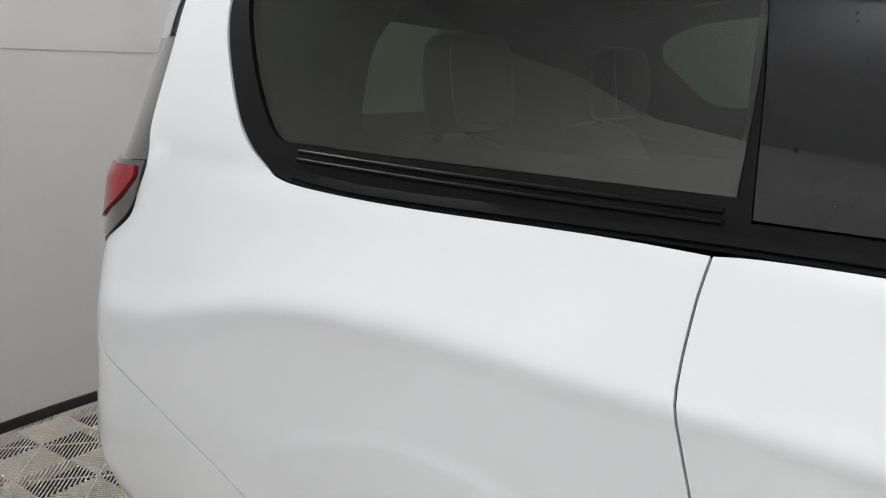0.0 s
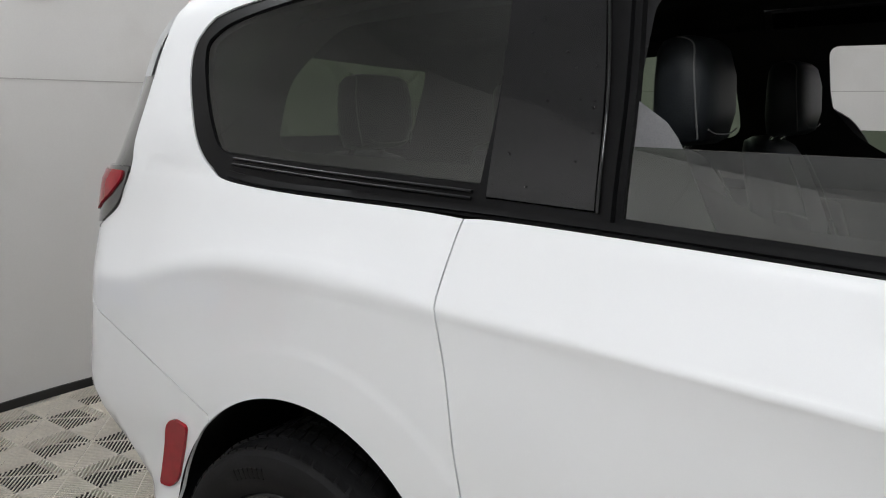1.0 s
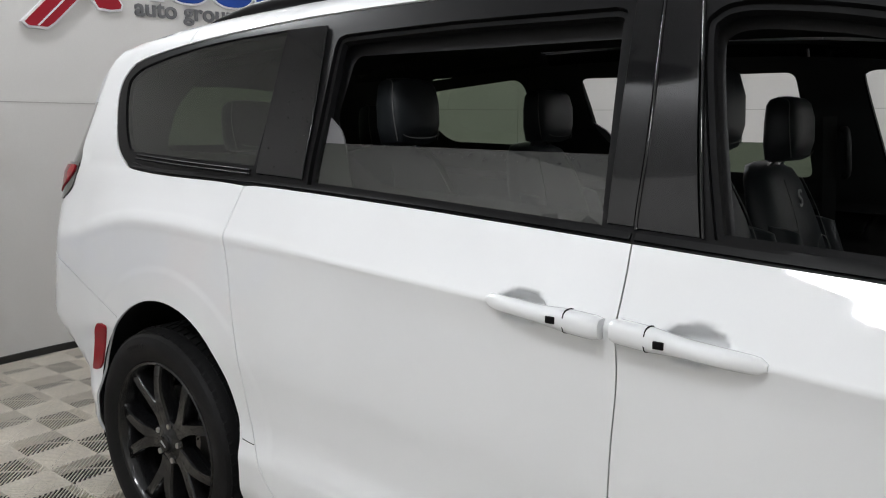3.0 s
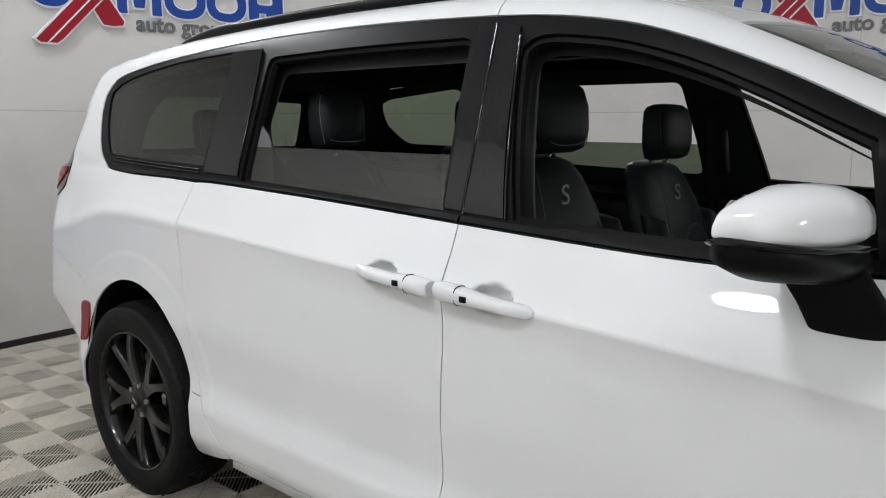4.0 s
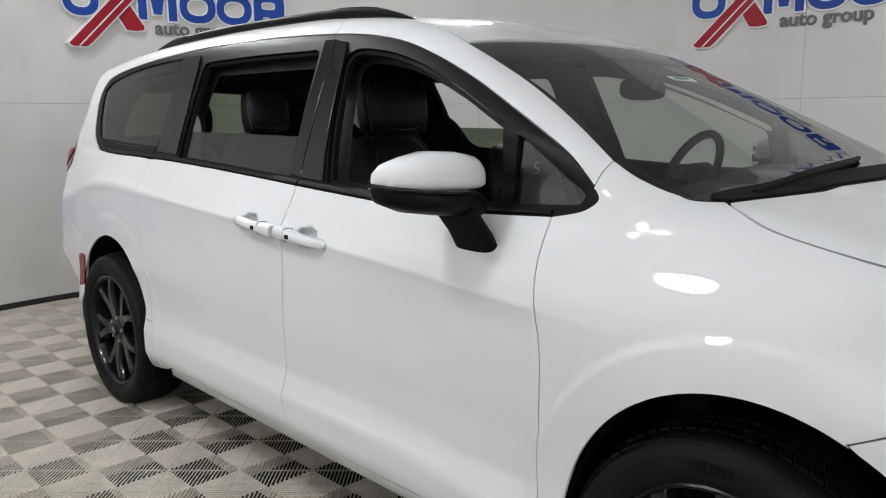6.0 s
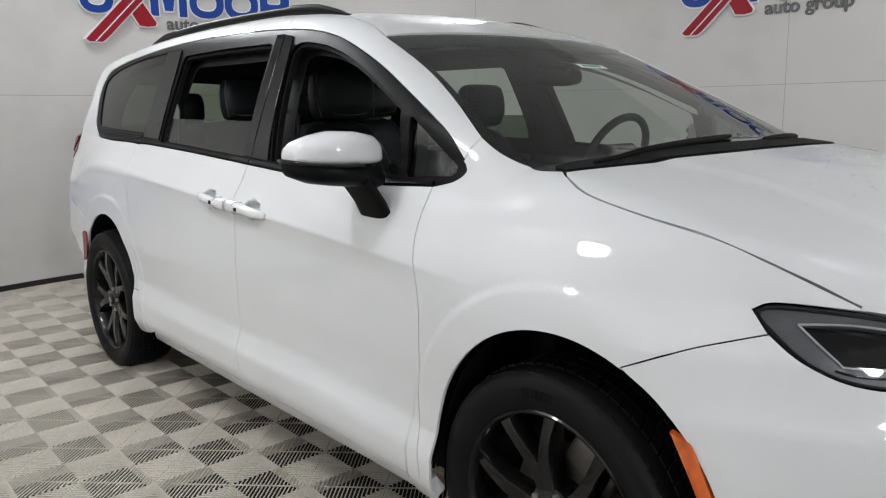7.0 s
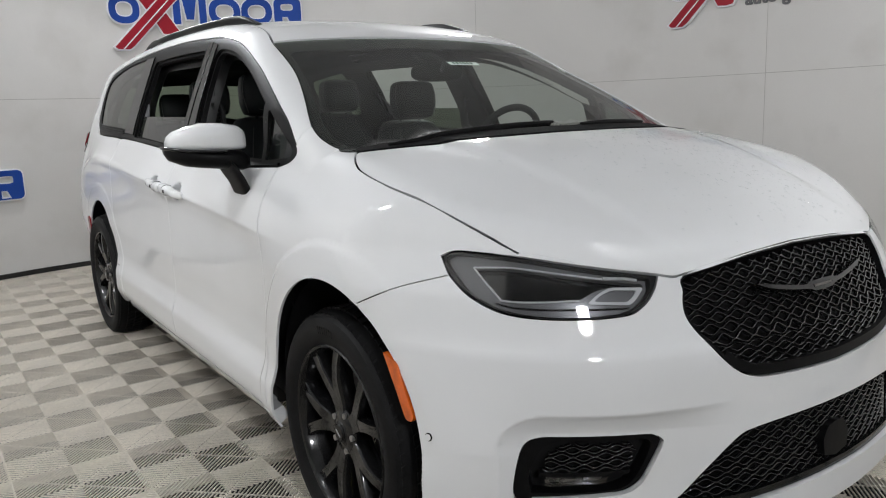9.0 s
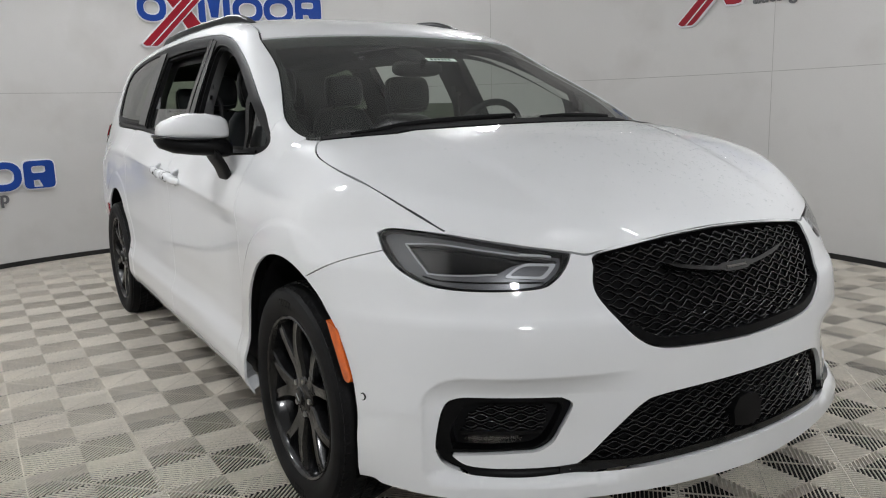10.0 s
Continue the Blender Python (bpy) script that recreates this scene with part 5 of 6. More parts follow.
    bmesh.ops.translate(bm, vec=(0.165 * math.cos(ang), s * -0.085, 0.165 * math.sin(ang)), verts=bm.verts)
    part("caliper", bm, IRON, top, "grey brake caliper", True, 35)
    a = radians(-62)
    bm = bmesh.new()
    add_box(bm, (0.235 * math.cos(a), s * -0.028, 0.235 * math.sin(a)), (0.012, 0.004, 0.022), 0.001, Euler((0, radians(30), 0)).to_matrix())
    part("tag", bm, YELLOW, rim, "small yellow label", False)
    # inner liner of the wheel arch
    cx, cz = (FAX, FAZ) if x > 1 else (RAX, RAZ)
    n = 40
    rings = []
    for yy, rr in ((y + s * (0.014 if x > 1 else 0.0), ARCH_R + 0.002), (y - s * 0.05, ARCH_R + 0.012), (y - s * 0.36, ARCH_R + 0.012), (y - s * 0.365, 0.05)):
        rings.append([(px - x, yy - y, pz - 0.368) for px, pz in arch(cx, cz, rr, -14, 194, n)])
    v, f = loft(rings, False, False)
    mesh_part("arch_liner", v, f, MATT_BLACK, top, "black wheel arch liner", True, 40)
    return top


for wx, rot in ((0.0, 113.0), (3.089, 107.0)):
    for sd in (-1, 1):
        wheel(wx, sd * 0.945, sd, rot if sd < 0 else rot + 20)

# door handles
for x0, x1, z0, z1, flip in ((1.262, 1.522, 1.018, 1.000, False), (1.545, 1.812, 1.003, 0.983, True)):
    for L in (False, True):
        hd = None
        n = 16
        rows = 22
        rings = []
        for i in range(rows + 1):
            t = i / rows
            u = 1 - t if flip else t
            x = x0 + (x1 - x0) * t
            z = z0 + (z1 - z0) * t
            half = (0.006 + 0.0095 * min(1, u / 0.06) ** 0.5) + 0.0065 * step((u - 0.45) / 0.35)
            half *= 1 if u < 0.96 else 0.86
            out = 0.010 + 0.022 * math.sin(min(1, u / 0.35) * math.pi / 2)
            out *= 1 if u < 0.96 else 0.8
            base = surf("side", [(x, z - 0.035)])[0][1]
            base = min(base, surf("side", [(x, z + 0.045)])[0][1] - 0.006)
            rings.append(superring((x, base - out * 0.35, z), (0, -1, 0), (0, 0, 1), out * 0.75, half, n, 2.8))
        if L:
            rings = [[Vector((p.x, -p.y, p.z)) for p in rg] for rg in rings]
        v, f = loft(rings)
        door = [o for o in van.children if o.name.startswith("front_door" if flip else "sliding_door")][1 if L else 0]
        hd = mesh_part("door_handle", v, f, PAINT, door, "white pull handle", True, 50)
        if not L:
            bx = x0 + (x1 - x0) * (0.36 if flip else 0.64)
            bz = z0 + (z1 - z0) * (0.36 if flip else 0.64)
            by = surf("side", [(bx, bz - 0.035)])[0][1] - 0.0345
            bm = bmesh.new()
            add_box(bm, (bx, by, bz), (0.020, 0.006, 0.014), 0.002)
            part("lock_button", bm, SATIN_BLACK, hd, "small black lock button")
            kx = x0 + (x1 - x0) * (0.26 if flip else 0.74)
            kz = z0 + (z1 - z0) * (0.26 if flip else 0.74)
            ky = surf("side", [(kx, kz - 0.035)])[0][1]
            ring_v, ring_f = loft([superring((kx + dx, ky - 0.0105, kz), (0, -1, 0), (0, 0, 1), 0.0245, 0.0233, 18, 2.8) for dx in (-0.0012, 0.0012)])
            mesh_part("handle_joint", ring_v, ring_f, MATT_BLACK, hd, "fine dark joint", True, 40)

# door mirrors
for sd in (-1, 1):
    mir = empty("door_mirror", (0, 0, 0), label="door mirror with white cap and black housing")
    mir.parent = van

    def shell(name, rows, m, lab, e=2.5, flat=0.0):
        rings = [superring((cx, sd * cy, cz), (1, 0, 0), (0, 0, 1), a, b, 28, e) for cy, cx, cz, a, b in rows]
        if flat:
            rings = [[Vector((p.x, p.y, r[2] + (p.z - r[2]) * (flat if p.z < r[2] else 1.0))) for p in rg] for rg, r in zip(rings, rows)]
        v, f = loft(rings)
        return mesh_part(name, v, f, m, mir, lab, True, 60)
    shell("mirror_cap", [(1.15, 2.294, 1.21, 0.0321, 0.0173), (1.146, 2.297, 1.211, 0.0446, 0.0307), (1.132, 2.306, 1.212, 0.0563, 0.0451), (1.096, 2.325, 1.213, 0.0697, 0.0595), (1.049, 2.342, 1.214, 0.0786, 0.0701), (0.983, 2.354, 1.213, 0.0804, 0.0691), (0.931, 2.356, 1.211, 0.0768, 0.0614), (0.914, 2.353, 1.209, 0.0697, 0.0538), (0.905, 2.35, 1.208, 0.0446, 0.0346)], PAINT, "white mirror cap", 2.7, 0.42)
    shell("mirror_housing", [(1.160, 2.286, 1.192, 0.018, 0.012), (1.145, 2.298, 1.182, 0.048, 0.026), (1.10, 2.320, 1.172, 0.070, 0.036), (1.04, 2.338, 1.165, 0.080, 0.038), (0.97, 2.352, 1.158, 0.080, 0.038), (0.92, 2.362, 1.150, 0.070, 0.036), (0.90, 2.365, 1.146, 0.050, 0.028)], SATIN_BLACK, "black lower mirror housing")
    shell("mirror_band", [(1.166, 2.283, 1.203, 0.020, 0.006), (1.148, 2.303, 1.197, 0.060, 0.008), (1.10, 2.325, 1.190, 0.082, 0.008), (1.04, 2.345, 1.187, 0.093, 0.007), (0.99, 2.355, 1.186, 0.094, 0.006)], GLOSS_BLACK, "glossy black band with a repeater lamp")
    shell("mirror_arm", [(0.975, 2.374, 1.132, 0.066, 0.026), (0.955, 2.388, 1.100, 0.064, 0.034), (0.940, 2.412, 1.050, 0.064, 0.046), (0.922, 2.430, 0.996, 0.059, 0.046), (0.885, 2.436, 0.968, 0.050, 0.044)], SATIN_BLACK, "black mirror foot", 3.2)
    v, f = loft([superring((2.262 + 0.035 * k, sd * 1.035, 1.205), (0, 1, 0), (0, 0, 1), 0.098 - 0.004 * k, 0.058, 24, 3.5) for k in (0, 1)])
    mesh_part("mirror_glass", v, f, MIRROR, mir, "mirror glass", False)

# roof rails
for sd in (-1, 1):
    xs = np.linspace(-0.30, 1.76, 34)
    rings = []
    for i, x in enumerate(xs):
        t = i / (len(xs) - 1)
        yy = -0.500 - 0.060 * min(1, t / 0.30) ** 0.8
        zr = surf("top", [(x, yy)])[0][2]
        rise = 0.033 * min(1, t / 0.14) ** 0.8 * min(1, (1 - t) / 0.10) ** 0.8 + 0.004
        if 0.22 < t < 0.80:
            rise -= 0.006
        rings.append(superring((x, yy * (-sd), zr + rise * 0.45), (0, 1, 0), (0, 0, 1), 0.017, rise * 0.55, 12, 3.0))
    v, f = loft(rings)
    mesh_part("roof_rail", v, f, SATIN_BLACK, van, "black roof rail", True, 45)

# wipers and cowl
cw = ring_of([(2.985, -0.772), (3.045, -0.655), (3.10, -0.495), (3.138, -0.275), (3.152, 0.0), (3.138, 0.275), (3.10, 0.495), (3.045, 0.655), (2.985, 0.772)], [(2.985, 0.772), (2.93, 0.74), (2.99, 0.52), (3.04, 0.27), (3.055, 0.0), (3.04, -0.27), (2.99, -0.52), (2.93, -0.74), (2.985, -0.772)])
panel("cowl", "top", cw, COWL_BLACK, van, "black cowl grille under the windscreen", lift=0.001, fl=0.02, gap=0.003, res=0.04)
for pts in ([(3.00, -0.68), (3.02, -0.45), (3.01, -0.15), (2.98, 0.02)], [(3.06, 0.08), (3.02, 0.32), (2.96, 0.52)]):
    P = surf("top", smooth_path(pts))
    P = P + grad(P) * 0.004
    wp = tube("wiper", P, [0.005 + 0.006 * math.sin(math.pi * i / (len(P) - 1)) for i in range(len(P))], MATT_BLACK, van, "black wiper arm")
    tube("wiper_blade", P - np.array((0.016, 0, 0.008)), 0.007, MATT_BLACK, wp, "", 6)

# dark lining of the rear end
rt = [(0, 0.45), (58, 0.45), (58, 1.20), (47, 1.23), (47.5, 1.40), (46, 1.62), *[(u, v + 0.004) for u, v in TAIL_TOP]]
panel("rear_trim", "rear", [*rt, *mirrored(rt, True)[1:-1]], CABIN, van, "black rear lining", holes=[round_ring([(0, 1.29), (27, 1.29), (28.5, 1.535), (0, 1.56), (-28.5, 1.535), (-27, 1.29)], 2.0)], lift=-0.030, fl=0.0, res=0.08)

# ---- cabin ----
panel("headliner", "section", ring_of([(0.40, 31.5), (-0.25, 30.5), (-0.55, 30.0), (-0.72, 31.0)], [(-0.72, 31.0), (-0.80, 90.0), (-0.72, 149.0)], [(-0.72, 149.0), (-0.55, 150.0), (-0.25, 149.5), (0.40, 148.5)], [(0.40, 148.5), (0.40, 31.5)]), CLOTH, van, "black rear headliner", lift=-0.030, fl=0.0, res=0.08)
for L in (False, True):
    panel("quarter_lining", "side", ring_of([(-0.86, 0.60), (-0.80, 1.10), (-0.80, 1.40), (-0.74, 1.60)], [(-0.74, 1.60), (-0.4, 1.655), (0.0, 1.675), (0.42, 1.685)], [(0.42, 1.685), (0.45, 1.30), (0.45, 1.10)], [(0.45, 1.10), (0.0, 0.90), (-0.45, 0.86), (-0.86, 0.60)]), CABIN, van, "black rear side lining", holes=[round_ring([(-0.31, 1.295), (0.335, 1.28), (0.315, 1.62), (-0.22, 1.605), (-0.33, 1.50)], 0.05)], lift=-0.028, fl=0.0, res=0.06, left=L)
panel("headliner", "top", ring_of([(2.12, -0.62), (1.5, -0.605), (0.3, -0.60), (-0.68, -0.55)], [(-0.68, -0.55), (-0.74, 0.0), (-0.68, 0.55)], [(-0.68, 0.55), (0.3, 0.60), (1.5, 0.605), (2.12, 0.62)], [(2.12, 0.62), (2.16, 0.0), (2.12, -0.62)]), CLOTH, van, "black headliner", lift=-0.05, fl=0.0, res=0.12)
panel("headliner", "section", ring_of([(1.95, 32.0), (1.70, 35.0), (1.40, 37.5), (0.36, 38.0)], [(0.36, 38.0), (0.36, 142.0)], [(0.36, 142.0), (1.40, 142.5), (1.70, 145.0), (1.95, 148.0)], [(1.95, 148.0), (1.95, 32.0)]), CLOTH, van, "black headliner edge", lift=-0.036, fl=0.0, res=0.08)
bm = bmesh.new()
add_box(bm, (1.1, 0, 0.31), (3.9, 1.40, 0.10), 0.02)
add_box(bm, (1.57, 0, 0.315), (1.9, 1.82, 0.09), 0.02)
part("floor_pan", bm, CABIN, van, "dark cabin floor", True, 30)
bm = bmesh.new()
add_box(bm, (3.35, 0, 0.60), (0.9, 1.15, 0.55), 0.05)
add_box(bm, (2.93, 0, 0.72), (0.10, 1.60, 0.70), 0.03)
part("engine_block", bm, MATT_BLACK, van, "dark bulkhead and engine bay", True, 30)


def cushion(name, rows, m, parent, lab, e=3.0, n=28):
    """A padded block as a skin over rounded-box rings: (x, z, depth, height direction half width)."""
    rings = []
    for cx, cy, cz, ax, hx, hy in rows:
        rings.append(superring((cx, cy, cz), (math.cos(ax), 0, math.sin(ax)), (0, 1, 0), hx, hy, n, e))
    v, f = loft(rings)
    return mesh_part(name, v, f, m, parent, lab, True, 70)


def seat(x, y, z_top, head=True, mark=True, wide=0.25, head_h=0.20, head_w=1.0):
    """A leather seat; x and z_top place the top of its backrest."""
    st = empty("seat", (0, 0, 0), label="black leather seat with grey stitching and a tall headrest")
    st.parent = van
    lean = radians(20)
    rows = []
    for t, hw, th in ((0.0, 0.10, 0.03), (0.015, 0.155, 0.05), (0.06, 0.19, 0.062), (0.16, wide * 0.90, 0.07), (0.32, wide, 0.075), (0.48, wide, 0.08), (0.60, wide * 0.95, 0.08), (0.64, wide * 0.9, 0.06)):
        rows.append((x + t * math.sin(lean) * 0.9, y, z_top - t * math.cos(lean) * 0.98, -lean * 0.6, th, hw))
    back = cushion("backrest", rows, LEATHER, st, "black leather backrest", 3.2)
    for sg in (1, -1):
        rb_ = []
        for t, hw in ((0.20, 0.02), (0.26, 0.035), (0.40, 0.045), (0.55, 0.045), (0.62, 0.03)):
            rb_.append((x + 0.055 + t * math.sin(lean) * 0.9, y + sg * (wide - 0.035), z_top - t * 0.93, -lean * 0.6, 0.05, hw))
        cushion("bolster", rb_, LEATHER, back, "", 2.4, 20)
    cz = z_top - 0.62
    cushion("seat_cushion", [(x + 0.16, y, cz, math.pi / 2, 0.05, wide * 0.85), (x + 0.20, y, cz, math.pi / 2, 0.075, wide * 0.95), (x + 0.40, y, cz + 0.01, math.pi / 2, 0.08, wide), (x + 0.62, y, cz + 0.03, math.pi / 2, 0.075, wide * 0.95), (x + 0.67, y, cz + 0.025, math.pi / 2, 0.04, wide * 0.8)], LEATHER, st, "")
    bm = bmesh.new()
    add_box(bm, (x + 0.40, y, cz - 0.14), (0.45, 0.40, 0.18), 0.03)
    part("seat_base", bm, CABIN, st, "", True, 30)
    # stitched seams down the backrest
    for sg in (1, -1):
        P = [(x + 0.064 + t * math.sin(lean) * 0.9 + (0.012 if t > 0.15 else 0), y + sg * w, z_top - t * 0.92) for t, w in ((0.05, 0.10), (0.16, 0.13), (0.30, 0.15), (0.45, 0.12))]
        tube("stitching", smooth_path(P), 0.0016, THREAD, back, "grey stitched seam", 5)
    P = [(x + 0.085 + (0.36 - 0.06 * math.cos(a)) * math.sin(lean) * 0.9, y + 0.09 * math.sin(a), z_top - (0.34 - 0.10 * math.cos(a)) * 0.92) for a in np.linspace(-1.5, 1.5, 11)]
    tube("stitching", P, 0.0016, THREAD, back, "grey stitched seam", 5)
    if head:
        hz = z_top + 0.108
        hx = x + 0.058
        hr = [(hx - 0.002, y, hz - head_h / 2, 0.1, 0.035, 0.085), (hx, y, hz - head_h / 2 + 0.010, 0.1, 0.052, 0.115), (hx + 0.002, y, hz - 0.04, 0.1, 0.060, 0.130), (hx, y, hz + 0.03, 0.1, 0.058, 0.132), (hx - 0.006, y, hz + head_h / 2 - 0.022, 0.1, 0.050, 0.122), (hx - 0.010, y, hz + head_h / 2 - 0.006, 0.1, 0.038, 0.105), (hx - 0.012, y, hz + head_h / 2, 0.1, 0.02, 0.08)]
        hr = [(*q[:5], q[5] * head_w) for q in hr]
        hdr = cushion("headrest", hr, LEATHER, st, "black leather headrest", 3.4)
        for sg in (1, -1):
            P = [(hx + 0.040, y + sg * 0.112 * head_w, hz - 0.085), (hx + 0.036, y + sg * 0.126 * head_w, hz - 0.02), (hx + 0.030, y + sg * 0.126 * head_w, hz + 0.04), (hx + 0.022, y + sg * 0.112 * head_w, hz + 0.085), (hx - 0.012, y + sg * 0.098 * head_w, hz + 0.098)]
            tube("stitching", smooth_path(P), 0.0018, THREAD, hdr, "grey stitched seam", 5)
        P = [(hx + 0.056, y + 0.085 * c, hz - 0.078 + 0.01 * abs(c) ** 3) for c in np.linspace(-1, 1, 9)]
        tube("stitching", P, 0.0015, THREAD, hdr, "grey stitched seam", 5)
        for sg in (1, -1):
            tube("headrest_post", [(hx - 0.005, y + sg * 0.06, hz - head_h / 2 + 0.03), (x + 0.010, y + sg * 0.06, z_top - 0.02)], 0.007, CHROME, hdr, "thin steel post", 8)
    if mark:
        cu = bpy.data.curves.new("letter", "FONT")
        cu.body, cu.size, cu.extrude, cu.align_x, cu.align_y, cu.shear = "S", 0.082, 0.0015, "CENTER", "CENTER", 0.3
        tmp = bpy.data.objects.new("letter", cu)
        scene.collection.objects.link(tmp)
        me = bpy.data.meshes.new_from_object(tmp.evaluated_get(bpy.context.evaluated_depsgraph_get()))
        bpy.data.objects.remove(tmp)
        me.materials.append(STITCH_GREY)
        ob = new("letter", me)
        ob.parent = back
        ob.matrix_basis = Matrix.Translation((x + 0.104, y, z_top - 0.112)) @ Euler((radians(90 - 16), 0, radians(90))).to_matrix().to_4x4() @ Matrix.Diagonal((1.3, 1.0, 1.0, 1.0))
        tagged(ob, label="grey stitched letter S")
    return st


seat(1.43, -0.42, 1.295, head_w=1.14)
seat(1.39, 0.42, 1.25)
seat(0.49, -0.395, 1.30, mark=False, head_w=0.84)
seat(0.48, 0.45, 1.30, mark=False)
for sy in (-0.33, 0.40):
    seat(-0.38, sy, 1.26, mark=False, wide=0.24, head_h=0.19, head_w=0.85)

# dashboard, wheel and inner mirror
rows = []
for yy in np.linspace(-0.76, 0.76, 15):
    edge = abs(yy) / 0.76
    hump = 0.060 * math.exp(-((yy - 0.42) / 0.30) ** 2)
    rows.append([(2.42 + 0.10 * edge, yy, 0.70), (2.36 + 0.12 * edge, yy, 0.95), (2.40 + 0.12 * edge, yy, 1.07 + hump), (2.47 + 0.12 * edge, yy, 1.135 + hump), (2.62 + 0.06 * edge, yy, 1.168 + hump * 0.5), (2.86, yy, 1.185 - 0.03 * edge), (2.98 - 0.06 * edge, yy, 1.165 - 0.02 * edge), (2.98 - 0.06 * edge, yy, 0.75)])
v, f = loft(rows)
dash = mesh_part("dashboard", v, f, CABIN, van, "black padded dashboard", True, 60)
bm = bmesh.new()
add_box(bm, (2.36, 0.0, 1.03), (0.03, 0.26, 0.16), 0.01, Euler((0, radians(-12), 0)).to_matrix())
part("screen", bm, GLOSS_BLACK, dash, "glossy black centre screen")
sw = empty("steering_wheel", (2.27, 0.40, 1.138), label="black leather steering wheel")
sw.parent = van
sw.rotation_euler = (0, radians(-68), 0)
ringp = [(0.175 * math.cos(a), 0.185 * math.sin(a), 0) for a in np.linspace(0, 2 * math.pi, 41)[:-1]]
tube("rim", ringp, 0.016, LEATHER, sw, "black leather rim", 12, True)
bm = bmesh.new()
add_box(bm, (0, 0, -0.02), (0.13, 0.15, 0.05), 0.02)
part("airbag_pad", bm, CABIN, sw, "", True, 40)
for a in (90, -90, 180):
    tube("spoke", [(0.04 * math.cos(radians(a)), 0.04 * math.sin(radians(a)), -0.015), (0.172 * math.cos(radians(a)), 0.18 * math.sin(radians(a)), 0)], 0.013, CABIN, sw, "", 8)
tube("column", [(0, 0, -0.03), (0, 0, -0.28)], 0.04, CABIN, sw, "", 12)
im = empty("inner_mirror", (0, 0, 0), label="black rear-view mirror on the windscreen")
im.parent = van
v, f = loft([superring((2.30 + dx, 0.0, 1.455), (0, 1, 0), (0, 0, 1), a, b, 24, 3.2) for dx, a, b in ((-0.018, 0.120, 0.030), (-0.012, 0.128, 0.036), (0.012, 0.12, 0.033), (0.03, 0.07, 0.02))])
mesh_part("housing", v, f, CABIN, im, "", True, 50)
bm = bmesh.new()
add_box(bm, (2.25, 0, 1.512), (0.15, 0.12, 0.03), 0.02, Euler((0, radians(24), 0)).to_matrix())
part("sensor_box", bm, CABIN, im, "black sensor box", True, 40)
tube("stalk", [(2.33, 0, 1.46), (2.36, 0, 1.495)], 0.012, CABIN, im, "", 8)
# sun visors and far pillar grab handle
for sy in (-0.36, 0.36):
    bm = bmesh.new()
    add_box(bm, (2.05, sy, 1.585), (0.16, 0.42, 0.018), 0.008, Euler((0, radians(12), 0)).to_matrix())
    part("sun_visor", bm, CLOTH, van, "black sun visor", True, 40)
for sd in (-1, 1):
    P = [(1.54, sd * 0.725, 1.36), (1.56, sd * 0.69, 1.35), (1.57, sd * 0.685, 1.28), (1.57, sd * 0.70, 1.21), (1.55, sd * 0.74, 1.20)]
    tube("grab_handle", smooth_path(P), 0.011, CABIN, van, "black grab handle", 8)
    # belt running down from the pillar
    P = smooth_path([(1.50, sd * 0.70, 1.42), (1.51, sd * 0.72, 1.2), (1.52, sd * 0.76, 0.8)])
    v, f = loft([[(p[0] - 0.022, p[1], p[2]), (p[0] + 0.022, p[1], p[2]), (p[0] + 0.022, p[1] - sd * 0.002, p[2]), (p[0] - 0.022, p[1] - sd * 0.002, p[2])] for p in P])
    mesh_part("seat_belt", v, f, CABIN, van, "black seat belt", True, 40)

# paper sticker with plain bars on the windscreen
P = surf("top", [(2.425, -0.02), (2.425, 0.13), (2.395, 0.13), (2.395, -0.02)])
P = P - grad(P) * 0.0022
stk = mesh_part("sticker", [tuple(p) for p in P] + [tuple(p - np.array((0, 0, 0.001))) for p in P], [(0, 1, 2, 3), (7, 6, 5, 4), (0, 1, 5, 4), (1, 2, 6, 5), (2, 3, 7, 6), (3, 0, 4, 7)], STICKER, van, "pale sticker with illegible bars", False)
for k in range(6):
    y0 = 0.0 + 0.018 * k
    P = surf("top", [(2.419, y0), (2.419, y0 + 0.010), (2.402, y0 + 0.010), (2.402, y0)])
    P = P - grad(P) * 0.0012
    mesh_part("sticker_bar", [tuple(p) for p in P] + [tuple(p - np.array((0, 0, 0.0008))) for p in P], [(0, 1, 2, 3), (7, 6, 5, 4), (0, 1, 5, 4), (1, 2, 6, 5), (2, 3, 7, 6), (3, 0, 4, 7)], INK, stk, "dark green bar", False)

# water beads on the bonnet and the low window
rng = random.Random(4)
uv = []
while len(uv) < 2600:
    x, y = rng.uniform(3.02, 3.75), rng.uniform(-0.55, 0.78)
    if rng.random() < math.exp(-((y - 0.35) / 0.35) ** 2) * math.exp(-(x - 3.1) / 0.35) + 0.02:
        uv.append((x + 0.14 * (1 - y * y) + 0.02, y))
P = surf("top", uv)
N = grad(P)
bm = bmesh.new()
for p, nn in zip(P, N):
    r = 0.0014 + 0.0046 * rng.random() ** 3
    q = Vector(nn).to_track_quat("Z", "Y").to_matrix()
    rings = [[Vector(p) + q @ Vector((r * c * math.cos(a), r * c * math.sin(a), r * h)) for a in np.linspace(0, 2 * math.pi, 8)[:-1]] for c, h in ((1, 0.0), (0.8, 0.4), (0.35, 0.62))]
    vs = [[bm.verts.new(v) for v in rg] for rg in rings]
    for i in range(2):
        for j in range(7):
            k = (j + 1) % 7
            bm.faces.new((vs[i][j], vs[i][k], vs[i + 1][k], vs[i + 1][j]))
    bm.faces.new(vs[2])
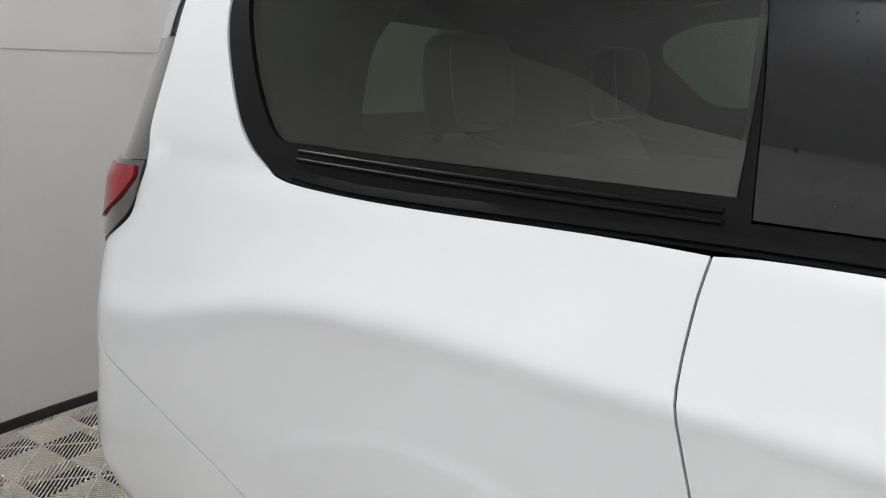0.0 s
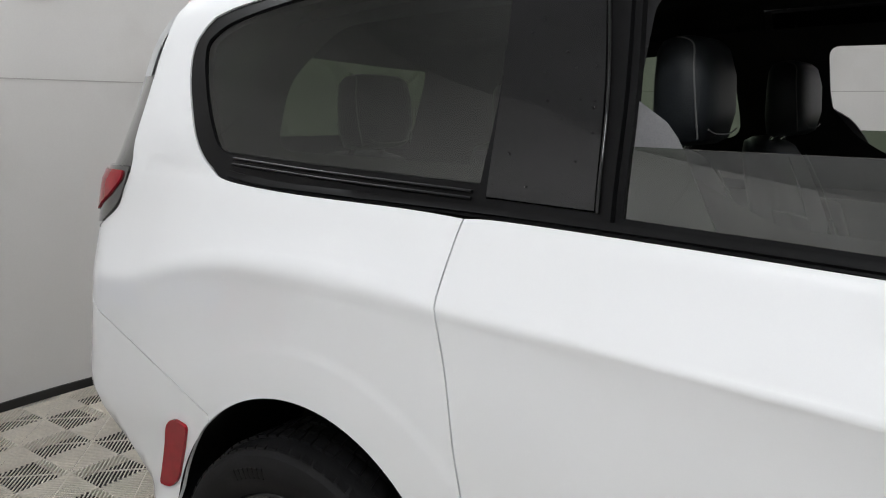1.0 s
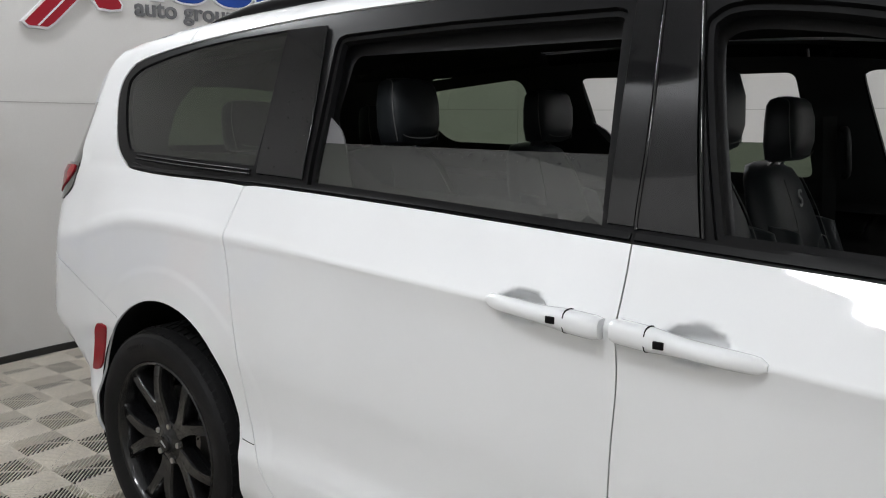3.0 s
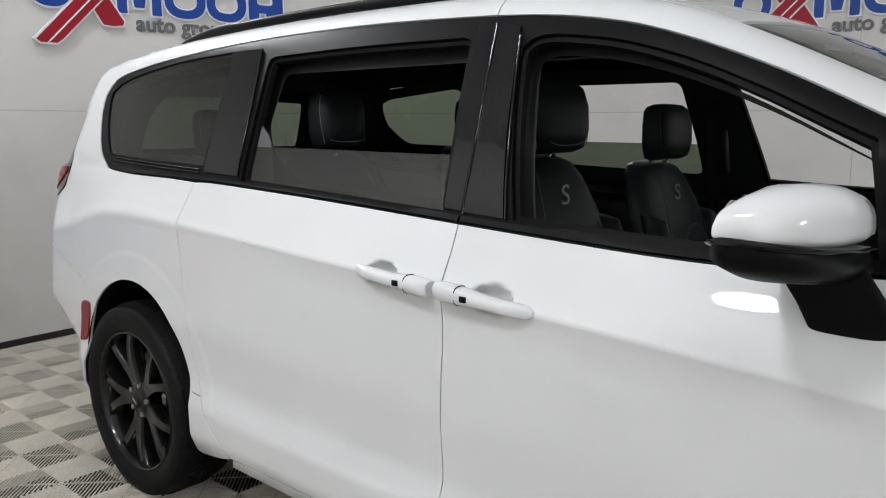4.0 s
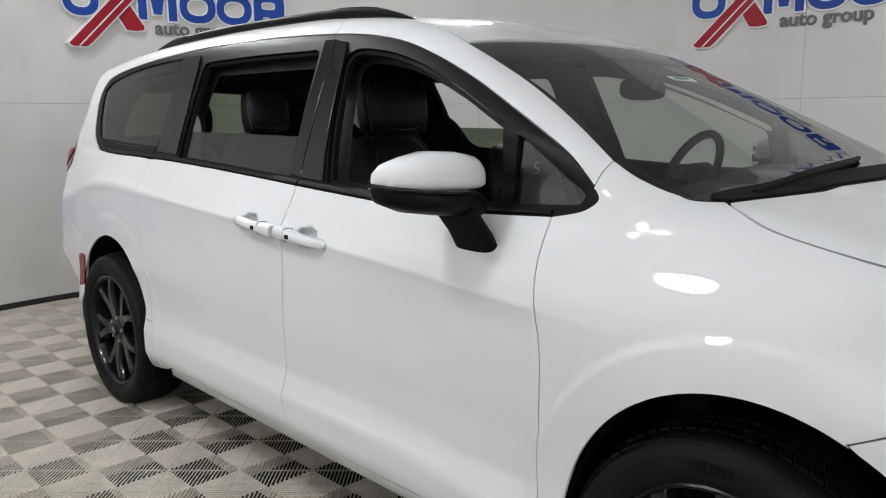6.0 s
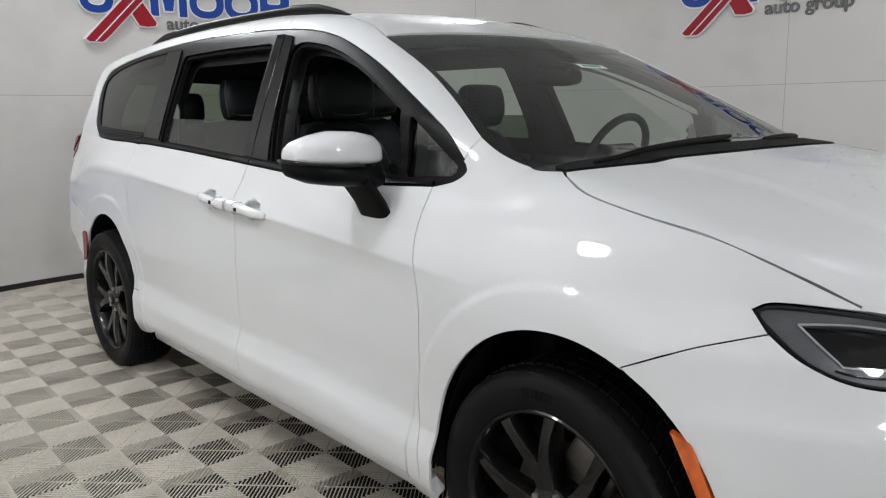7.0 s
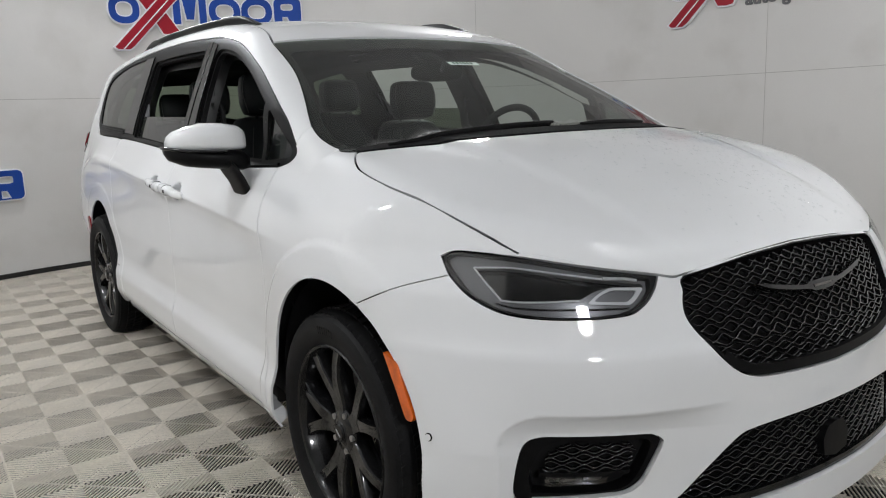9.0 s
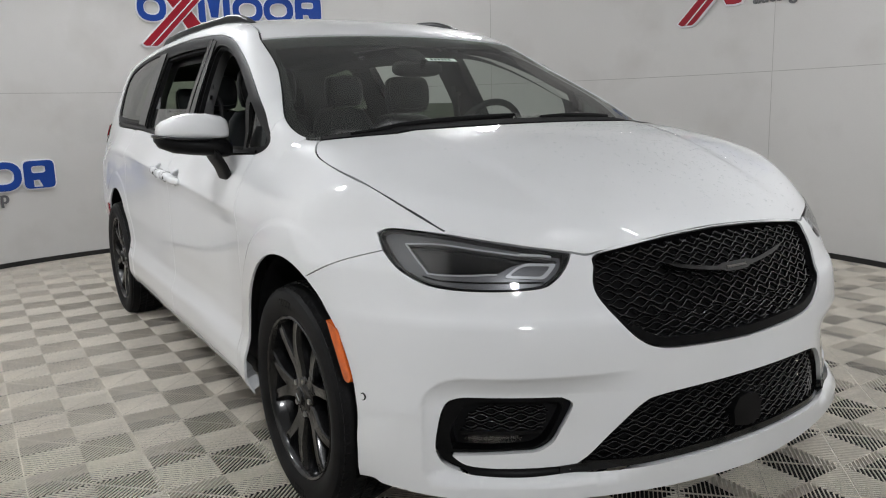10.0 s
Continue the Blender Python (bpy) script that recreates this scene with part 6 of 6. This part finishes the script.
tagged(part("rainwater", bm, WATER, van, "clear water beads on the bonnet"), kind="stuff")
bm = bmesh.new()
spots = [(rng.uniform(0.9, 1.44), -0.004 - 0.016 * rng.random() ** 2, 0.0) for _ in range(46)]
spots = [(x, 1.322 - 0.0157 * (x - 0.555) + d, -0.019) for x, d, _ in spots]
spots += [(2.445 + rng.uniform(0.0, 0.035), 1.16 + 0.16 * rng.random(), 0.0) for _ in range(24)]
spots += [(rng.uniform(0.37, 0.54), rng.uniform(1.24, 1.60), 0.002) for _ in range(26)]
for x, z, d in spots:
    p = surf("side", [(x, z)])
    nn = grad(p)
    p = p[0] + nn[0] * d
    r = 0.0010 + 0.0016 * rng.random()
    q = Vector(nn[0]).to_track_quat("Z", "Y").to_matrix()
    bmesh.ops.create_icosphere(bm, subdivisions=1, radius=r, matrix=Matrix.Translation(p) @ q.to_4x4())
tagged(part("rainwater", bm, WATER, van, "clear water beads on the side glass"), kind="stuff")


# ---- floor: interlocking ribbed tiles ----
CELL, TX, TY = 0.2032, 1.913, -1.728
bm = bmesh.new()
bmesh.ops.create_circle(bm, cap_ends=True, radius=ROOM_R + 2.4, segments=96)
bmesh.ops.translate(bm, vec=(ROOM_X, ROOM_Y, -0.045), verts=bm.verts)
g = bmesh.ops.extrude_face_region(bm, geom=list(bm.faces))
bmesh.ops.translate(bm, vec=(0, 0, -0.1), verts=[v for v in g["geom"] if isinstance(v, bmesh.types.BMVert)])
# base carries the gap shade in its colour, below the thin ribs
floor_ob = tagged(part("floor", bm, UNDER, None, "grey-beige ribbed plastic floor tiles over a base painted black as gap shade", False), category="floor", kind="structure")


def tile_mesh():
    """Two by two squares of slanted ribs, each square turned against its neighbours, with a spine across."""
    verts, faces = [], []

    def bar(p, q, w, z1, z0):
        p, q = Vector(p), Vector(q)
        d = (q - p).normalized()
        s = Vector((-d.y, d.x)) * w / 2
        b = len(verts)
        for z in (z1, z0):
            for c in (p - s, q - s, q + s, p + s):
                verts.append((c.x, c.y, z))
        faces.extend([(b, b + 1, b + 2, b + 3), (b, b + 4, b + 5, b + 1), (b + 1, b + 5, b + 6, b + 2), (b + 2, b + 6, b + 7, b + 3), (b + 3, b + 7, b + 4, b)])
    n = 20
    for i in (0, 1):
        for j in (0, 1):
            ox, oy = i * CELL, j * CELL
            down = (i + j) % 2 == 0

            def at(p):
                return (ox + (p[0] if down else CELL - p[0]), oy + p[1])
            for k in range(n):
                c = (k + 0.5) / n * 2 * CELL
                if c <= CELL:
                    a, b = Vector((0.0, c)), Vector((c, 0.0))
                else:
                    a, b = Vector((c - CELL, CELL)), Vector((CELL, c - CELL))
                # a slot at the middle of each rib, over the spine
                mid, d = (a + b) / 2, (b - a).normalized()
                if (b - a).length > 0.012:
                    bar(at(a), at(mid - d * 0.0022), 0.0029, 0.0, -0.0052)
                    bar(at(mid + d * 0.0022), at(b), 0.0029, 0.0, -0.0052)
                else:
                    bar(at(a), at(b), 0.0029, 0.0, -0.0052)
            bar(at((0.004, 0.004)), at((CELL - 0.004, CELL - 0.004)), 0.0026, -0.0022, -0.007)
    for a, b in (((0, 0), (2 * CELL, 0)), ((0, 0), (0, 2 * CELL))):
        bar(a, b, 0.003, -0.003, -0.044)
    me = bpy.data.meshes.new("tile")
    me.from_pydata(verts, [], faces)
    me.materials.append(TILE)
    return me


tile_me = tile_mesh()
spots = []
for i in range(-16, 18):
    for j in range(-16, 18):
        x, y = TX + 2 * CELL * i, TY + 2 * CELL * j
        r = math.hypot(x + CELL - ROOM_X, y + CELL - ROOM_Y)
        if r < ROOM_R + 0.35 or (x > 3.5 and r < ROOM_R + 2.0 and -58 < math.degrees(math.atan2(y - ROOM_Y, x - ROOM_X)) < 38):
            spots.append((math.hypot(x + CELL - 1.6, (y + CELL + 0.9) * 1.0), x, y))
spots.sort()
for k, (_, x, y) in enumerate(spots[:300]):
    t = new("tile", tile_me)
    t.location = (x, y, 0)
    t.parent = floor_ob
V, F = [], []
tv = np.array([v.co for v in tile_me.vertices])
tf = [tuple(p.vertices) for p in tile_me.polygons]
for _, x, y in spots[300:]:
    b = len(V)
    V += [(p[0] + x, p[1] + y, p[2]) for p in tv]
    F += [tuple(i + b for i in f) for f in tf]
me = bpy.data.meshes.new("far_tiles")
me.from_pydata(V, [], F)
me.materials.append(TILE)
far = new("far_tiles", me)
far.parent = floor_ob
tagged(far, label="more ribbed floor tiles near the wall", kind="stuff")
